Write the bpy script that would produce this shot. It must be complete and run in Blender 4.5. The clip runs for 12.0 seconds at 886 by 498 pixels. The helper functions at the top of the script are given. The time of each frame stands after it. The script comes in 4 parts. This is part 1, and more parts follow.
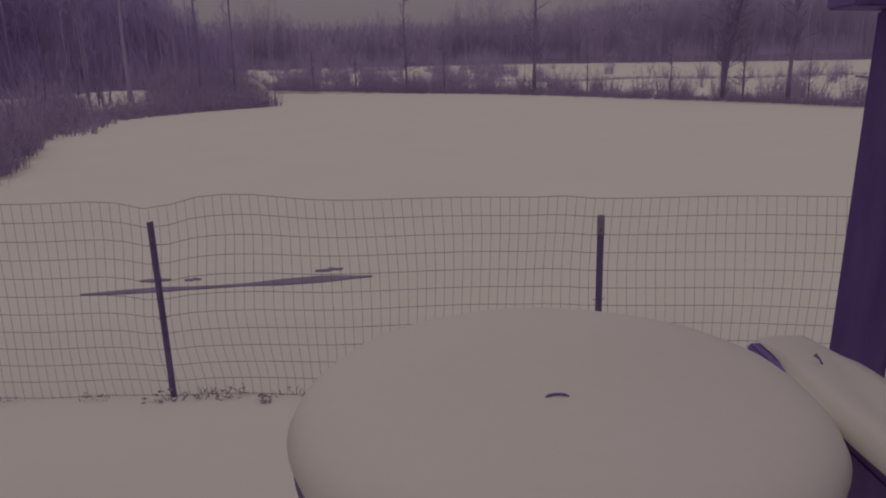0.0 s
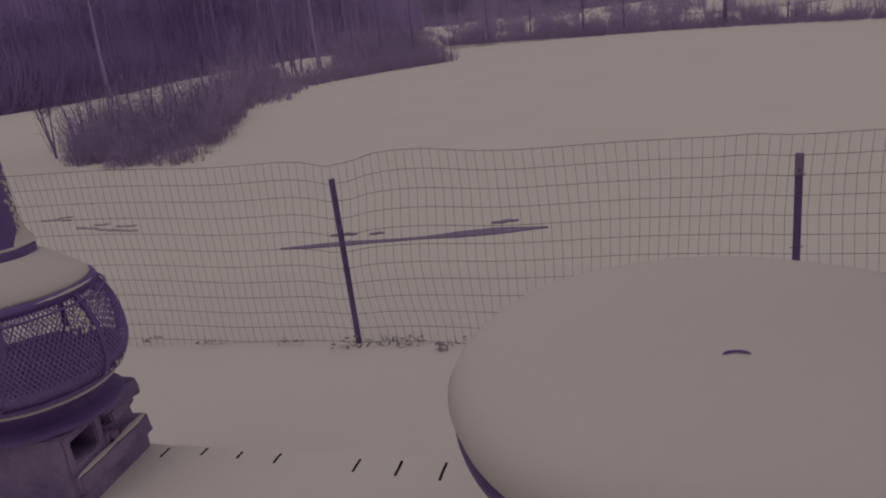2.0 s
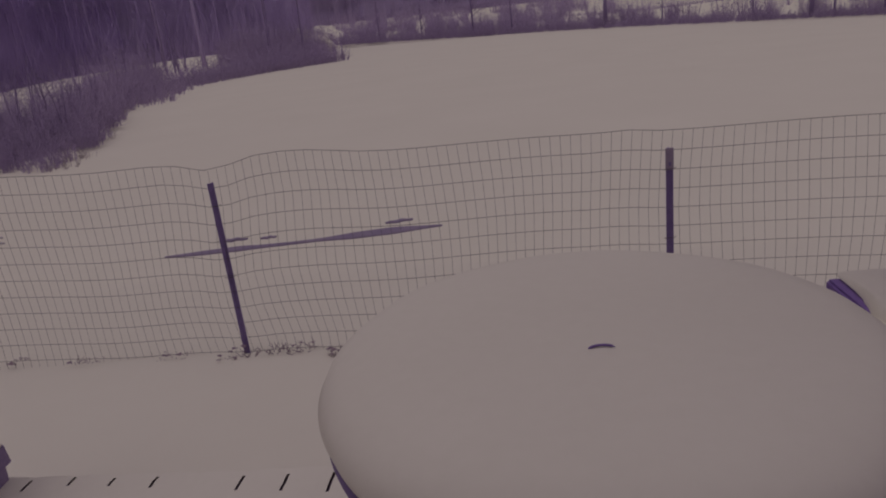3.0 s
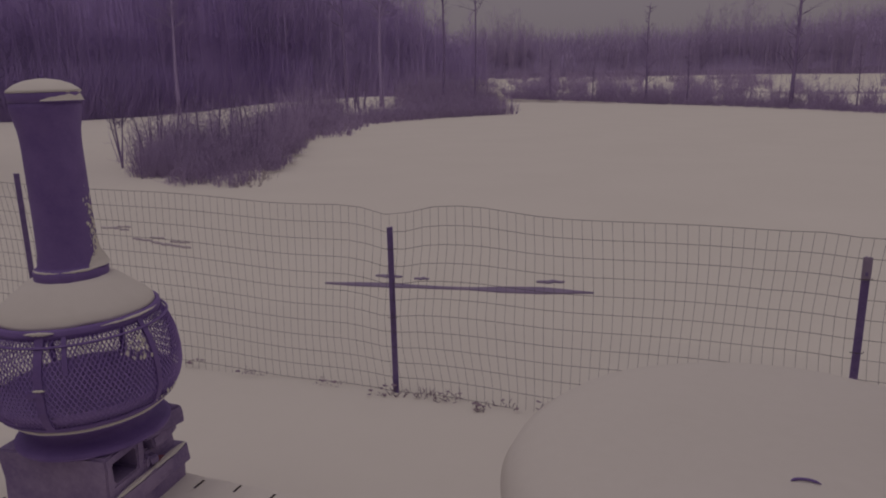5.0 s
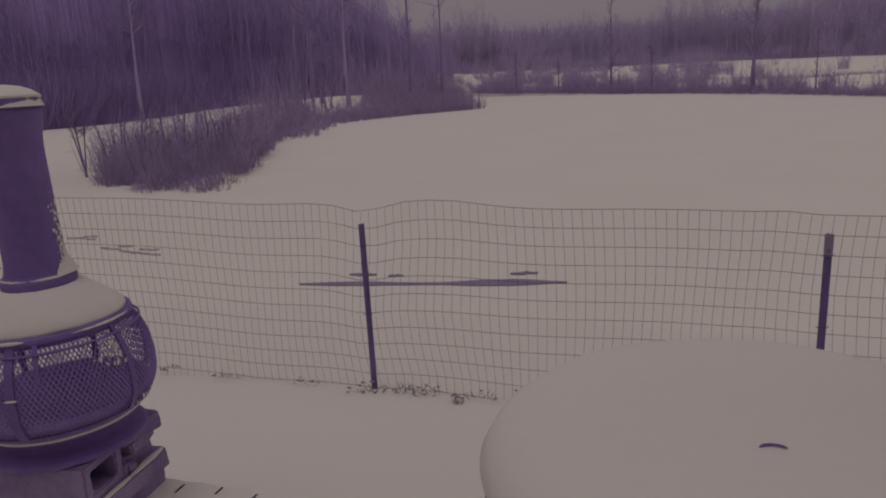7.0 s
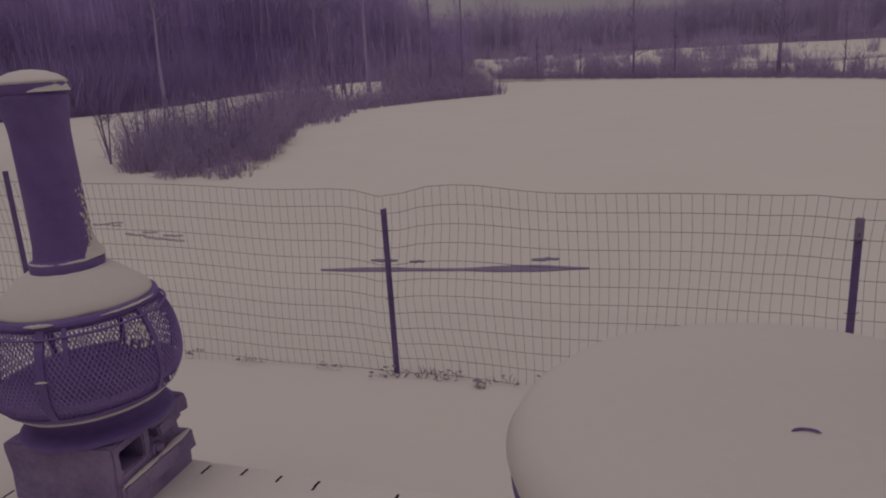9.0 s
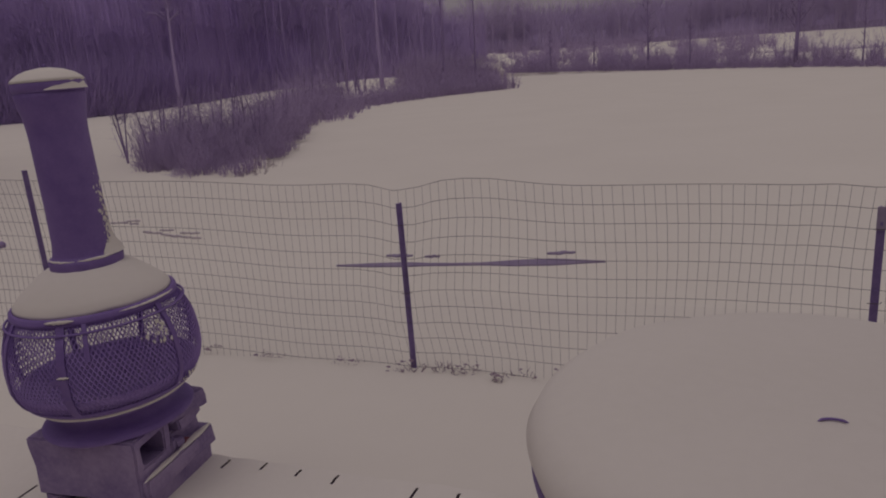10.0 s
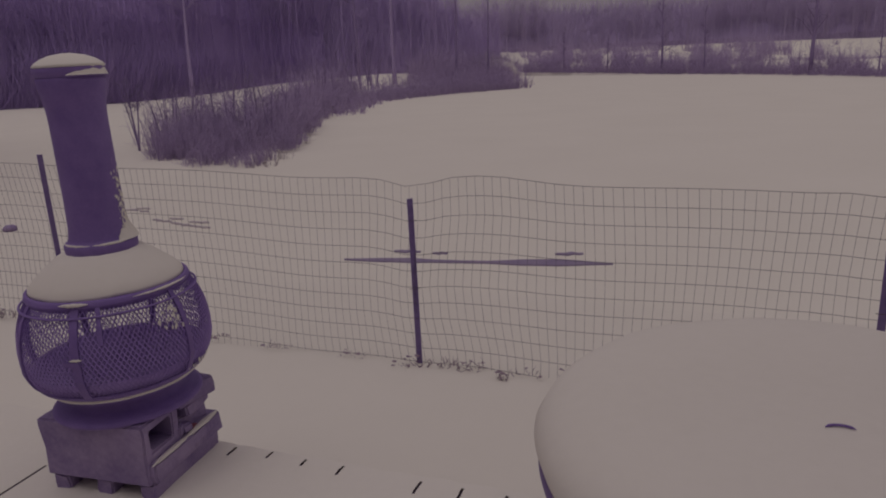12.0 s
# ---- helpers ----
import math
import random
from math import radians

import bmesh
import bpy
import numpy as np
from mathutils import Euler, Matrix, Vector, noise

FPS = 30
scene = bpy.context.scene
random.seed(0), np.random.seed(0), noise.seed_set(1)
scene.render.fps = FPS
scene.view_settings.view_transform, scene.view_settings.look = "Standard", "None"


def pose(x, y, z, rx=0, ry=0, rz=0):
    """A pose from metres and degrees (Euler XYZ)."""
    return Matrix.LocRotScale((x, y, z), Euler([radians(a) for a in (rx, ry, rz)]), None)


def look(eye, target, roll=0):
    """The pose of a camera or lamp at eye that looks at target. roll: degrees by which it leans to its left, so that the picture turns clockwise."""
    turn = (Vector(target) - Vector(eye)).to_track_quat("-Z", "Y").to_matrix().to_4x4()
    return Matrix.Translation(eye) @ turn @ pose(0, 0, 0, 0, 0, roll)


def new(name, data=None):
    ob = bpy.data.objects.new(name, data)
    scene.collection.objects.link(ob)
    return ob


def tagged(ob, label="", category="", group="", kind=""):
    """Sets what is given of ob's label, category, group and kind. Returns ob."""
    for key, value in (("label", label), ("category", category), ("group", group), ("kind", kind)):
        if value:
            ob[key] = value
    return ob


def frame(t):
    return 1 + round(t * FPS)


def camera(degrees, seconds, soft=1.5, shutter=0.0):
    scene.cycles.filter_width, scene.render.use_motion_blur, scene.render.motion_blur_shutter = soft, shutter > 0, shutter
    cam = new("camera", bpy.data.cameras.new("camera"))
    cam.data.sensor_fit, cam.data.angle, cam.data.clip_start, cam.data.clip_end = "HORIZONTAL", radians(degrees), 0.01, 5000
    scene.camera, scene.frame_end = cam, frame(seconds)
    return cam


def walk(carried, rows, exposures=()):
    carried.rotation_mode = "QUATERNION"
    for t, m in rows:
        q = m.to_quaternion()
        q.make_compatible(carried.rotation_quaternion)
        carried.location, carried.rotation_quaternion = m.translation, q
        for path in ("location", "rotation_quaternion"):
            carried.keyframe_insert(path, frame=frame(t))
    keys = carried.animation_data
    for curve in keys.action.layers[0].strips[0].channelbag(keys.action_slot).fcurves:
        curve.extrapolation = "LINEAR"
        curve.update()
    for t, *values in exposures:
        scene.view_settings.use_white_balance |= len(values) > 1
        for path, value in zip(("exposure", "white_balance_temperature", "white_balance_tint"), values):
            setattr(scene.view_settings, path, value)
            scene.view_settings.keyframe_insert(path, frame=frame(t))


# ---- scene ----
cam = camera(64.6, 12.0, 1.9)
PATH = [
    (0, (0.048, 0.147, 1.696), (0.025, 2.089, 1.218), -1.5),
    (0.5, (0.01, 0.12, 1.701), (-0.211, 2.03, 1.15), -2.1),
    (1, (0.051, 0.168, 1.693), (-0.339, 2.037, 1.097), -4.0),
    (1.5, (0.069, 0.169, 1.688), (-0.441, 2.019, 1.125), -5.6),
    (2, (0.08, 0.2, 1.674), (-0.448, 2.041, 1.098), -6.7),
    (2.5, (0.115, 0.242, 1.662), (-0.22, 2.122, 1.067), -6.5),
    (2.7, (0.131, 0.249, 1.662), (-0.107, 2.138, 1.051), -6.4),
    (4.3, (0.08, 0.211, 1.698), (-0.284, 2.088, 1.112), -5.3),
    (4.5, (0.058, 0.214, 1.704), (-0.291, 2.089, 1.104), -3.7),
    (5, (0.024, 0.186, 1.743), (-0.617, 2.029, 1.3), -0.8),
    (5.5, (0.026, 0.193, 1.733), (-0.61, 2.036, 1.288), -0.5),
    (6, (0.029, 0.187, 1.73), (-0.585, 2.033, 1.264), -1.5),
    (6.5, (0.029, 0.182, 1.728), (-0.558, 2.037, 1.264), -1.9),
    (7, (0.034, 0.169, 1.731), (-0.534, 2.032, 1.277), -2.7),
    (7.2, (0.039, 0.166, 1.726), (-0.547, 2.025, 1.279), -3.0),
    (8.8, (0.021, 0.173, 1.714), (-0.6, 2.013, 1.236), -2.8),
    (9, (0.021, 0.173, 1.72), (-0.601, 2.009, 1.232), -3.1),
    (9.5, (0.022, 0.177, 1.718), (-0.625, 2.009, 1.246), -4.1),
    (10, (0.013, 0.178, 1.711), (-0.649, 1.998, 1.212), -4.0),
    (10.5, (0.009, 0.167, 1.712), (-0.647, 1.991, 1.218), -4.5),
    (11, (0.011, 0.177, 1.714), (-0.643, 2.004, 1.232), -3.5),
    (11.5, (0.009, 0.172, 1.713), (-0.636, 1.995, 1.2), -2.9),
    (12, (0.004, 0.16, 1.711), (-0.676, 1.971, 1.206), -2.3),
]
walk(cam, [(t, look(eye, target, roll)) for t, eye, target, roll in PATH],
     [(0, -1.29, 6500, 26), (2.5, -1.31, 6500, 26), (4.5, -1.35, 6500, 26), (5.5, -1.19, 6500, 23), (12, -1.17, 6500, 23)])
SKY_LOW, SKY_HIGH, SKY_STRENGTH, SKY_TINT, SUN_STRENGTH = 0.74, 1.0, 0.46, (1.0, 0.90, 0.93), 0.3

# ---- world and light ----
world = bpy.data.worlds.new("overcast_sky")
scene.world = world
world.use_nodes = True
wn, wl = world.node_tree.nodes, world.node_tree.links
wn.clear()
sky = wn.new("ShaderNodeTexSky")
sky.sky_type = "NISHITA"
sky.sun_disc = False
sky.sun_elevation, sky.sun_rotation = radians(74), radians(196)
sky.air_density, sky.dust_density, sky.ozone_density = 1.0, 6.0, 1.0
grey = wn.new("ShaderNodeHueSaturation")
grey.inputs["Saturation"].default_value = 0.12
# an overcast sky is about three times brighter overhead than at the horizon
coord = wn.new("ShaderNodeTexCoord")
split = wn.new("ShaderNodeSeparateXYZ")
ramp = wn.new("ShaderNodeMapRange")
ramp.inputs["From Min"].default_value, ramp.inputs["From Max"].default_value = 0.0, 1.0
ramp.inputs["To Min"].default_value, ramp.inputs["To Max"].default_value = SKY_LOW, SKY_HIGH
cloud = wn.new("ShaderNodeMix")
cloud.data_type = "RGBA"
cloud.inputs["Factor"].default_value = 0.93
cloud.inputs[7].default_value = (*SKY_TINT, 1)
mult = wn.new("ShaderNodeMix")
mult.data_type, mult.blend_type = "RGBA", "MULTIPLY"
mult.inputs["Factor"].default_value = 1.0
back = wn.new("ShaderNodeBackground")
back.inputs["Strength"].default_value = SKY_STRENGTH
wout = wn.new("ShaderNodeOutputWorld")
wl.new(sky.outputs[0], grey.inputs["Color"])
wl.new(grey.outputs[0], cloud.inputs[6])
wl.new(coord.outputs["Generated"], split.inputs[0])
wl.new(split.outputs["Z"], ramp.inputs["Value"])
wl.new(cloud.outputs[2], mult.inputs[6])
wl.new(ramp.outputs[0], mult.inputs[7])
wl.new(mult.outputs[2], back.inputs["Color"])
wl.new(back.outputs[0], wout.inputs["Surface"])

sun = new("sun", bpy.data.lights.new("sun", "SUN"))
sun.data.energy, sun.data.angle, sun.data.color = SUN_STRENGTH, radians(40), (1.0, 0.95, 0.88)
sun.matrix_world = look((0, 0, 50), (4, 14, 0))

# ---- materials ----


def material(name, color, color2, scale=8.0, rough=0.8, metal=0.0, bump=0.3, fine=60.0, distance=0.01, spread=0.5, per_piece=0.0, stretch=(1, 1, 1)):
    """Two-scale noise between two colours, with grain relief and roughness that varies."""
    m = bpy.data.materials.new(name)
    m.use_nodes = True
    n, l = m.node_tree.nodes, m.node_tree.links
    b = n["Principled BSDF"]
    b.inputs["Metallic"].default_value = metal
    tc = n.new("ShaderNodeTexCoord")
    mp = n.new("ShaderNodeMapping")
    mp.inputs["Scale"].default_value = stretch
    l.new(tc.outputs["Object"], mp.inputs["Vector"])
    n1, n2 = n.new("ShaderNodeTexNoise"), n.new("ShaderNodeTexNoise")
    n1.inputs["Scale"].default_value, n1.inputs["Detail"].default_value = scale, 6
    n2.inputs["Scale"].default_value, n2.inputs["Detail"].default_value = fine, 4
    for q in (n1, n2):
        l.new(mp.outputs[0], q.inputs["Vector"])
    add = n.new("ShaderNodeMath")
    add.operation = "MULTIPLY_ADD"
    add.inputs[1].default_value = 0.35
    l.new(n2.outputs["Fac"], add.inputs[0])
    l.new(n1.outputs["Fac"], add.inputs[2])
    mr = n.new("ShaderNodeMapRange")
    mr.inputs["From Min"].default_value, mr.inputs["From Max"].default_value = 0.68 - spread / 2, 0.68 + spread / 2
    l.new(add.outputs[0], mr.inputs["Value"])
    fac = mr.outputs[0]
    if per_piece:
        oi = n.new("ShaderNodeObjectInfo")
        sh = n.new("ShaderNodeMath")
        sh.operation = "MULTIPLY_ADD"
        sh.inputs[1].default_value = per_piece
        l.new(oi.outputs["Random"], sh.inputs[0])
        l.new(fac, sh.inputs[2])
        sh.use_clamp = True
        fac = sh.outputs[0]
    mix = n.new("ShaderNodeMix")
    mix.data_type = "RGBA"
    mix.inputs[6].default_value, mix.inputs[7].default_value = (*color, 1), (*color2, 1)
    l.new(fac, mix.inputs["Factor"])
    l.new(mix.outputs[2], b.inputs["Base Color"])
    rr = n.new("ShaderNodeMapRange")
    rr.inputs["To Min"].default_value, rr.inputs["To Max"].default_value = max(rough - 0.12, 0.05), min(rough + 0.12, 1)
    l.new(n1.outputs["Fac"], rr.inputs["Value"])
    l.new(rr.outputs[0], b.inputs["Roughness"])
    bp = n.new("ShaderNodeBump")
    bp.inputs["Strength"].default_value, bp.inputs["Distance"].default_value = bump, distance
    l.new(add.outputs[0], bp.inputs["Height"])
    l.new(bp.outputs[0], b.inputs["Normal"])
    return m


SNOW = material("snow", (0.83, 0.80, 0.69), (0.88, 0.85, 0.74), 1.3, 0.9, 0, 0.25, 35, 0.006)
SNOW_FIELD = material("snow_field", (0.84, 0.81, 0.695), (0.87, 0.84, 0.725), 0.35, 0.95, 0, 0.1, 5, 0.02)
IRON = material("black_iron", (0.197, 0.122, 0.358), (0.268, 0.178, 0.44), 14, 0.62, 0.0, 0.25, 120, 0.002)
MESH_IRON = material("mesh_iron", (0.315, 0.21, 0.535), (0.40, 0.28, 0.625), 20, 0.7, 0.0, 0.1, 150, 0.001)
STEEL = material("post_steel", (0.17, 0.115, 0.29), (0.25, 0.18, 0.38), 20, 0.6, 0.0, 0.2, 120, 0.002)
STEEL_TIP = material("post_tip", (0.32, 0.26, 0.37), (0.4, 0.33, 0.43), 25, 0.6, 0.0, 0.2, 120, 0.002)
WIRE = material("galvanised_wire", (0.095, 0.07, 0.085), (0.16, 0.125, 0.13), 30, 0.55, 0.2, 0.1, 150, 0.001)
CONCRETE = material("damp_concrete", (0.248, 0.184, 0.356), (0.410, 0.324, 0.497), 7, 0.92, 0, 0.8, 70, 0.008, spread=0.35)
WOOD_DARK = material("dark_post_wood", (0.205, 0.124, 0.39), (0.295, 0.19, 0.49), 5, 0.85, 0, 0.4, 60, 0.004, stretch=(6, 6, 0.6))
WOOD = material("weathered_wood", (0.22, 0.16, 0.24), (0.32, 0.25, 0.31), 5, 0.85, 0, 0.4, 60, 0.004, per_piece=0.3, stretch=(6, 0.6, 6))
TABLE = material("table_metal", (0.17, 0.115, 0.28), (0.23, 0.165, 0.35), 16, 0.55, 0, 0.15, 100, 0.002)
BARK = material("dark_bark", (0.26, 0.19, 0.37), (0.34, 0.26, 0.44), 3, 0.95, 0, 0.4, 20, 0.02, stretch=(3, 3, 0.5))
BARK_PALE = material("pale_bark", (0.4, 0.31, 0.54), (0.46, 0.36, 0.58), 3, 0.95, 0, 0.4, 20, 0.02, stretch=(3, 3, 0.5))
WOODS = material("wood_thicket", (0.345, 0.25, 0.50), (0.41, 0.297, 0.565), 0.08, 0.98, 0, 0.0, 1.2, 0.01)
# distance haze is put into this base colour: bare wood made paler
FAR_WOODS = material("hazed_far_wood", (0.53, 0.43, 0.64), (0.59, 0.485, 0.69), 0.03, 0.98, 0, 0.0, 0.5, 0.01)
TWIG = material("shrub_twig", (0.410, 0.313, 0.518), (0.508, 0.400, 0.594), 0.8, 0.95, 0, 0.0, 6, 0.01)
GRASS = material("dead_grass", (0.24, 0.17, 0.25), (0.38, 0.29, 0.32), 15, 0.95, 0, 0.2, 60, 0.004)
# iron made paler to make up for the low light inside the mesh
PALED_IRON = material("paled_bowl_iron", (0.42, 0.30, 0.64), (0.50, 0.37, 0.70), 10, 0.9, 0.0, 0.4, 80, 0.003)
TREE_WOODS = material("bare_trunk_wood", (0.425, 0.308, 0.605), (0.49, 0.365, 0.65), 0.08, 0.98, 0, 0.0, 1.2, 0.01)
DENSE_WOODS = material("dense_dark_wood", (0.40, 0.29, 0.585), (0.46, 0.34, 0.63), 0.08, 0.98, 0, 0.0, 1.2, 0.01)
# paler copy of the thicket colour that stands for haze behind the spit
HAZED = material("hazed_thicket", (0.52, 0.40, 0.68), (0.59, 0.465, 0.735), 0.08, 0.98, 0, 0.0, 1.2, 0.01)
# same haze in the colour; darker than its trees since the slope catches light
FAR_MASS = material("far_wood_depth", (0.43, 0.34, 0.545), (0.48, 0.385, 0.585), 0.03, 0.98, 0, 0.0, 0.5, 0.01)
SLUSH = material("grey_slush", (0.40, 0.345, 0.40), (0.56, 0.50, 0.50), 3.5, 0.8, 0, 0.2, 14, 0.004)
WET_ICE = material("wet_ice", (0.24, 0.19, 0.32), (0.34, 0.28, 0.39), 2.5, 0.7, 0, 0.2, 12, 0.004)
SIDING = material("house_siding", (0.28, 0.23, 0.3), (0.34, 0.29, 0.35), 2, 0.8, 0, 0.2, 40, 0.004)
RED_BIT = material("red_brick_chip", (0.30, 0.10, 0.13), (0.36, 0.14, 0.16), 20, 0.9, 0, 0.3, 90, 0.003)

# ---- mesh helpers ----
rng = np.random.default_rng(7)


def thing(name, label, category, at=(0, 0, 0), turn=0.0, group="", kind=""):
    ob = new(name)
    ob.empty_display_size = 0.1
    ob.matrix_basis = pose(*at, 0, 0, turn)
    return tagged(ob, label, category, group, kind)


def mesh_of(verts, faces, mat, smooth=False, name="mesh"):
    me = bpy.data.meshes.new(name)
    me.from_pydata([tuple(v) for v in verts], [], faces)
    me.materials.append(mat)
    if smooth:
        me.shade_smooth()
    me.update()
    return me


def part(name, bm, mat, parent, label="", smooth=False, at=None):
    """Links a bmesh, or a mesh, as one object under a thing or a part."""
    if isinstance(bm, bmesh.types.BMesh):
        me = bpy.data.meshes.new(name)
        bm.normal_update()
        bm.to_mesh(me)
        bm.free()
        me.materials.append(mat)
        if smooth:
            me.shade_smooth()
    else:
        me = bm
    ob = new(name, me)
    ob.parent = parent
    if at is not None:
        ob.matrix_basis = at
    return tagged(ob, label) if label else ob


def box(size, at=(0, 0, 0), bevel=0.004, turn=(0, 0, 0), rough=0.0, cuts=0):
    bm = bmesh.new()
    bmesh.ops.create_cube(bm, size=1, matrix=pose(*at, *turn) @ Matrix.Diagonal((*size, 1)))
    if cuts:
        bmesh.ops.subdivide_edges(bm, edges=bm.edges[:], cuts=cuts, use_grid_fill=True)
    if bevel:
        bmesh.ops.bevel(bm, geom=[e for e in bm.edges if len(e.link_faces) == 2 and e.calc_face_angle() > 1], offset=bevel, segments=2, affect="EDGES")
    if rough:
        for v in bm.verts:
            v.co += rough * noise.noise_vector(v.co * 14)
    return bm


def lathe(profile, n=48, wobble=0.0, seed=0.0):
    """A surface of revolution about z from (radius, height) pairs."""
    verts, faces = [], []
    for r, z in profile:
        for k in range(n):
            a = 2 * math.pi * k / n
            w = 1 + wobble * noise.noise(Vector((math.cos(a) * 2, math.sin(a) * 2, z * 6 + seed)))
            verts.append((r * w * math.cos(a), r * w * math.sin(a), z + wobble * 0.12 * min(1.0, (r / 0.15) ** 2) * noise.noise(Vector((math.cos(a) * 3, math.sin(a) * 3, seed + r * 5)))))
    m = len(profile)
    for i in range(m - 1):
        for k in range(n):
            a, b = i * n + k, i * n + (k + 1) % n
            faces.append((a, b, b + n, a + n))
    if profile[0][0] > 1e-6 and profile[0][0] < 0.02:
        faces.append(tuple(range(n - 1, -1, -1)))
    return verts, faces


class Tubes:
    """Collects tubes along paths into one mesh."""

    def __init__(self):
        self.v, self.f = [], []

    def add(self, path, radii, sides=5, caps=True):
        path = [Vector(p) for p in path]
        base = len(self.v)
        for i, p in enumerate(path):
            d = (path[min(i + 1, len(path) - 1)] - path[max(i - 1, 0)]).normalized()
            u = d.cross(Vector((0.31, 0.17, 0.93)) if abs(d.z) < 0.9 else Vector((1, 0.1, 0))).normalized()
            w = d.cross(u)
            r = radii[i] if hasattr(radii, "__len__") else radii
            for k in range(sides):
                a = 2 * math.pi * k / sides
                self.v.append(p + r * (math.cos(a) * u + math.sin(a) * w))
        for i in range(len(path) - 1):
            for k in range(sides):
                a, b = base + i * sides + k, base + i * sides + (k + 1) % sides
                self.f.append((a, b, b + sides, a + sides))
        if caps:
            self.f.append(tuple(range(base + sides - 1, base - 1, -1)))
            e = base + (len(path) - 1) * sides
            self.f.append(tuple(range(e, e + sides)))
        return self

    def mesh(self, mat, smooth=True):
        return mesh_of(self.v, self.f, mat, smooth)


def spikes(base, tip, radius, bend=0.08):
    """Many thin tapering twigs at once: (n, 3) bases and tips; vertices and triangles."""
    n = len(base)
    d = tip - base
    length = np.linalg.norm(d, axis=1, keepdims=True)
    d = d / length
    u = np.cross(d, rng.normal(size=(n, 3)))
    u /= np.linalg.norm(u, axis=1, keepdims=True)
    w = np.cross(d, u)
    mid = (base + tip) / 2 + u * length * bend * rng.uniform(-1, 1, (n, 1))
    r = np.broadcast_to(np.asarray(radius, float).reshape(-1, 1), (n, 1))
    ring = [math.cos(a) * u + math.sin(a) * w for a in (0, 2.094, 4.189)]
    v = np.stack([base + r * ring[k] for k in range(3)] + [mid + 0.7 * r * ring[k] for k in range(3)] + [tip], axis=1).reshape(-1, 3)
    t = []
    for k in range(3):
        j = (k + 1) % 3
        t += [(k, j, j + 3), (k, j + 3, k + 3), (k + 3, j + 3, 6)]
    t = (np.arange(n)[:, None, None] * 7 + np.array(t)[None]).reshape(-1, 3)
    return v, t


def mesh_arrays(pieces, mat, name="mesh"):
    vs, ts, o = [], [], 0
    for v, t in pieces:
        vs.append(v)
        ts.append(t + o)
        o += len(v)
    v, t = np.concatenate(vs).astype(np.float32), np.concatenate(ts).astype(np.int32)
    me = bpy.data.meshes.new(name)
    me.vertices.add(len(v))
    me.vertices.foreach_set("co", v.ravel())
    me.loops.add(len(t) * 3)
    me.loops.foreach_set("vertex_index", t.ravel())
    me.polygons.add(len(t))
    me.polygons.foreach_set("loop_start", np.arange(0, len(t) * 3, 3, dtype=np.int32))
    me.materials.append(mat)
    me.update(calc_edges=True)
    return me


# ---- ground, pond and backdrop ----
POND_Z = -0.8
DECK_Z = 0.383
SHORE = [(-90, 15), (-60, 16), (-46, 18.5), (-36, 19.6), (-33.8, 21.3), (-32.4, 23.5), (-31.2, 29), (-29.2, 44), (-26.5, 56), (-21, 65), (-14.6, 73.5), (-14.2, 140),
         (-6, 122), (0.5, 104), (7, 86), (13.7, 70), (18, 63), (22, 58), (29, 50), (40, 42), (60, 36), (90, 30)]


def shore(az):
    return np.interp(az, [a for a, _ in SHORE], [d for _, d in SHORE])


def ground_z(x, y):
    """Level garden, a bank down to the pond, and land that rises far off."""
    x, y = np.asarray(x, float), np.asarray(y, float)
    d = np.hypot(x, y)
    az = np.degrees(np.arctan2(x, np.maximum(y, 1e-6)))
    bank = np.clip((y - 3.5) / 4.6, 0, 1)
    z = -0.9 * (0.5 * bank * bank * (3 - 2 * bank) + 0.5 * bank)
    out = d - shore(az)
    rise = np.clip(out / 1.5, 0, 1) * 0.22
    far = np.clip((d - 115) / 175, 0, 3) ** 1.2 * 5.6 * np.clip((az + 22) / 8, 0, 1) * np.interp(az, [-14, 0, 7, 18, 29], [1.2, 1.18, 1.15, 0.98, 0.8])
    slope = np.interp(az, [-41, -37, -34, -30, -25, -17, -14.7], [0.0, 0.25, 0.7, 1.15, 1.6, 1.5, 0.9]) * np.clip((out - 5) / 26, 0, 1) * np.clip((-14.5 - az) / 0.4, 0, 1)
    z = np.where(y > 8.1, -0.9 + rise + np.where(out > 0, far + slope, 0), z)
    return np.where(y < 0, 0.0, z)


def ground_mesh():
    radii = np.concatenate([np.linspace(0.0, 12, 40), 12 * np.geomspace(1.03, 330, 150)])
    azs = np.radians(np.concatenate([np.linspace(-90, 90, 301), np.linspace(94, 266, 44)]))
    R, A = np.meshgrid(radii, azs, indexing="ij")
    X, Y = R * np.sin(A), R * np.cos(A)
    Z = ground_z(X, Y)
    for i in range(R.shape[0]):
        for j in range(R.shape[1]):
            p = Vector((X[i, j], Y[i, j], 0))
            if 2.2 < p.y:
                Z[i, j] += 0.022 * noise.noise(p * 0.9) + (0.08 * noise.noise(p * 0.13) if p.length > 15 else 0)
    nj = len(azs)
    v = np.stack([X, Y, Z], -1).reshape(-1, 3)
    f = [(i * nj + j, (i + 1) * nj + j, (i + 1) * nj + (j + 1) % nj, i * nj + (j + 1) % nj) for i in range(len(radii) - 1) for j in range(nj)]
    return mesh_of(v, [q[::-1] for q in f], SNOW_FIELD, True)


tagged(new("ground", ground_mesh()), "snow-covered garden, bank and fields", "ground", kind="structure")


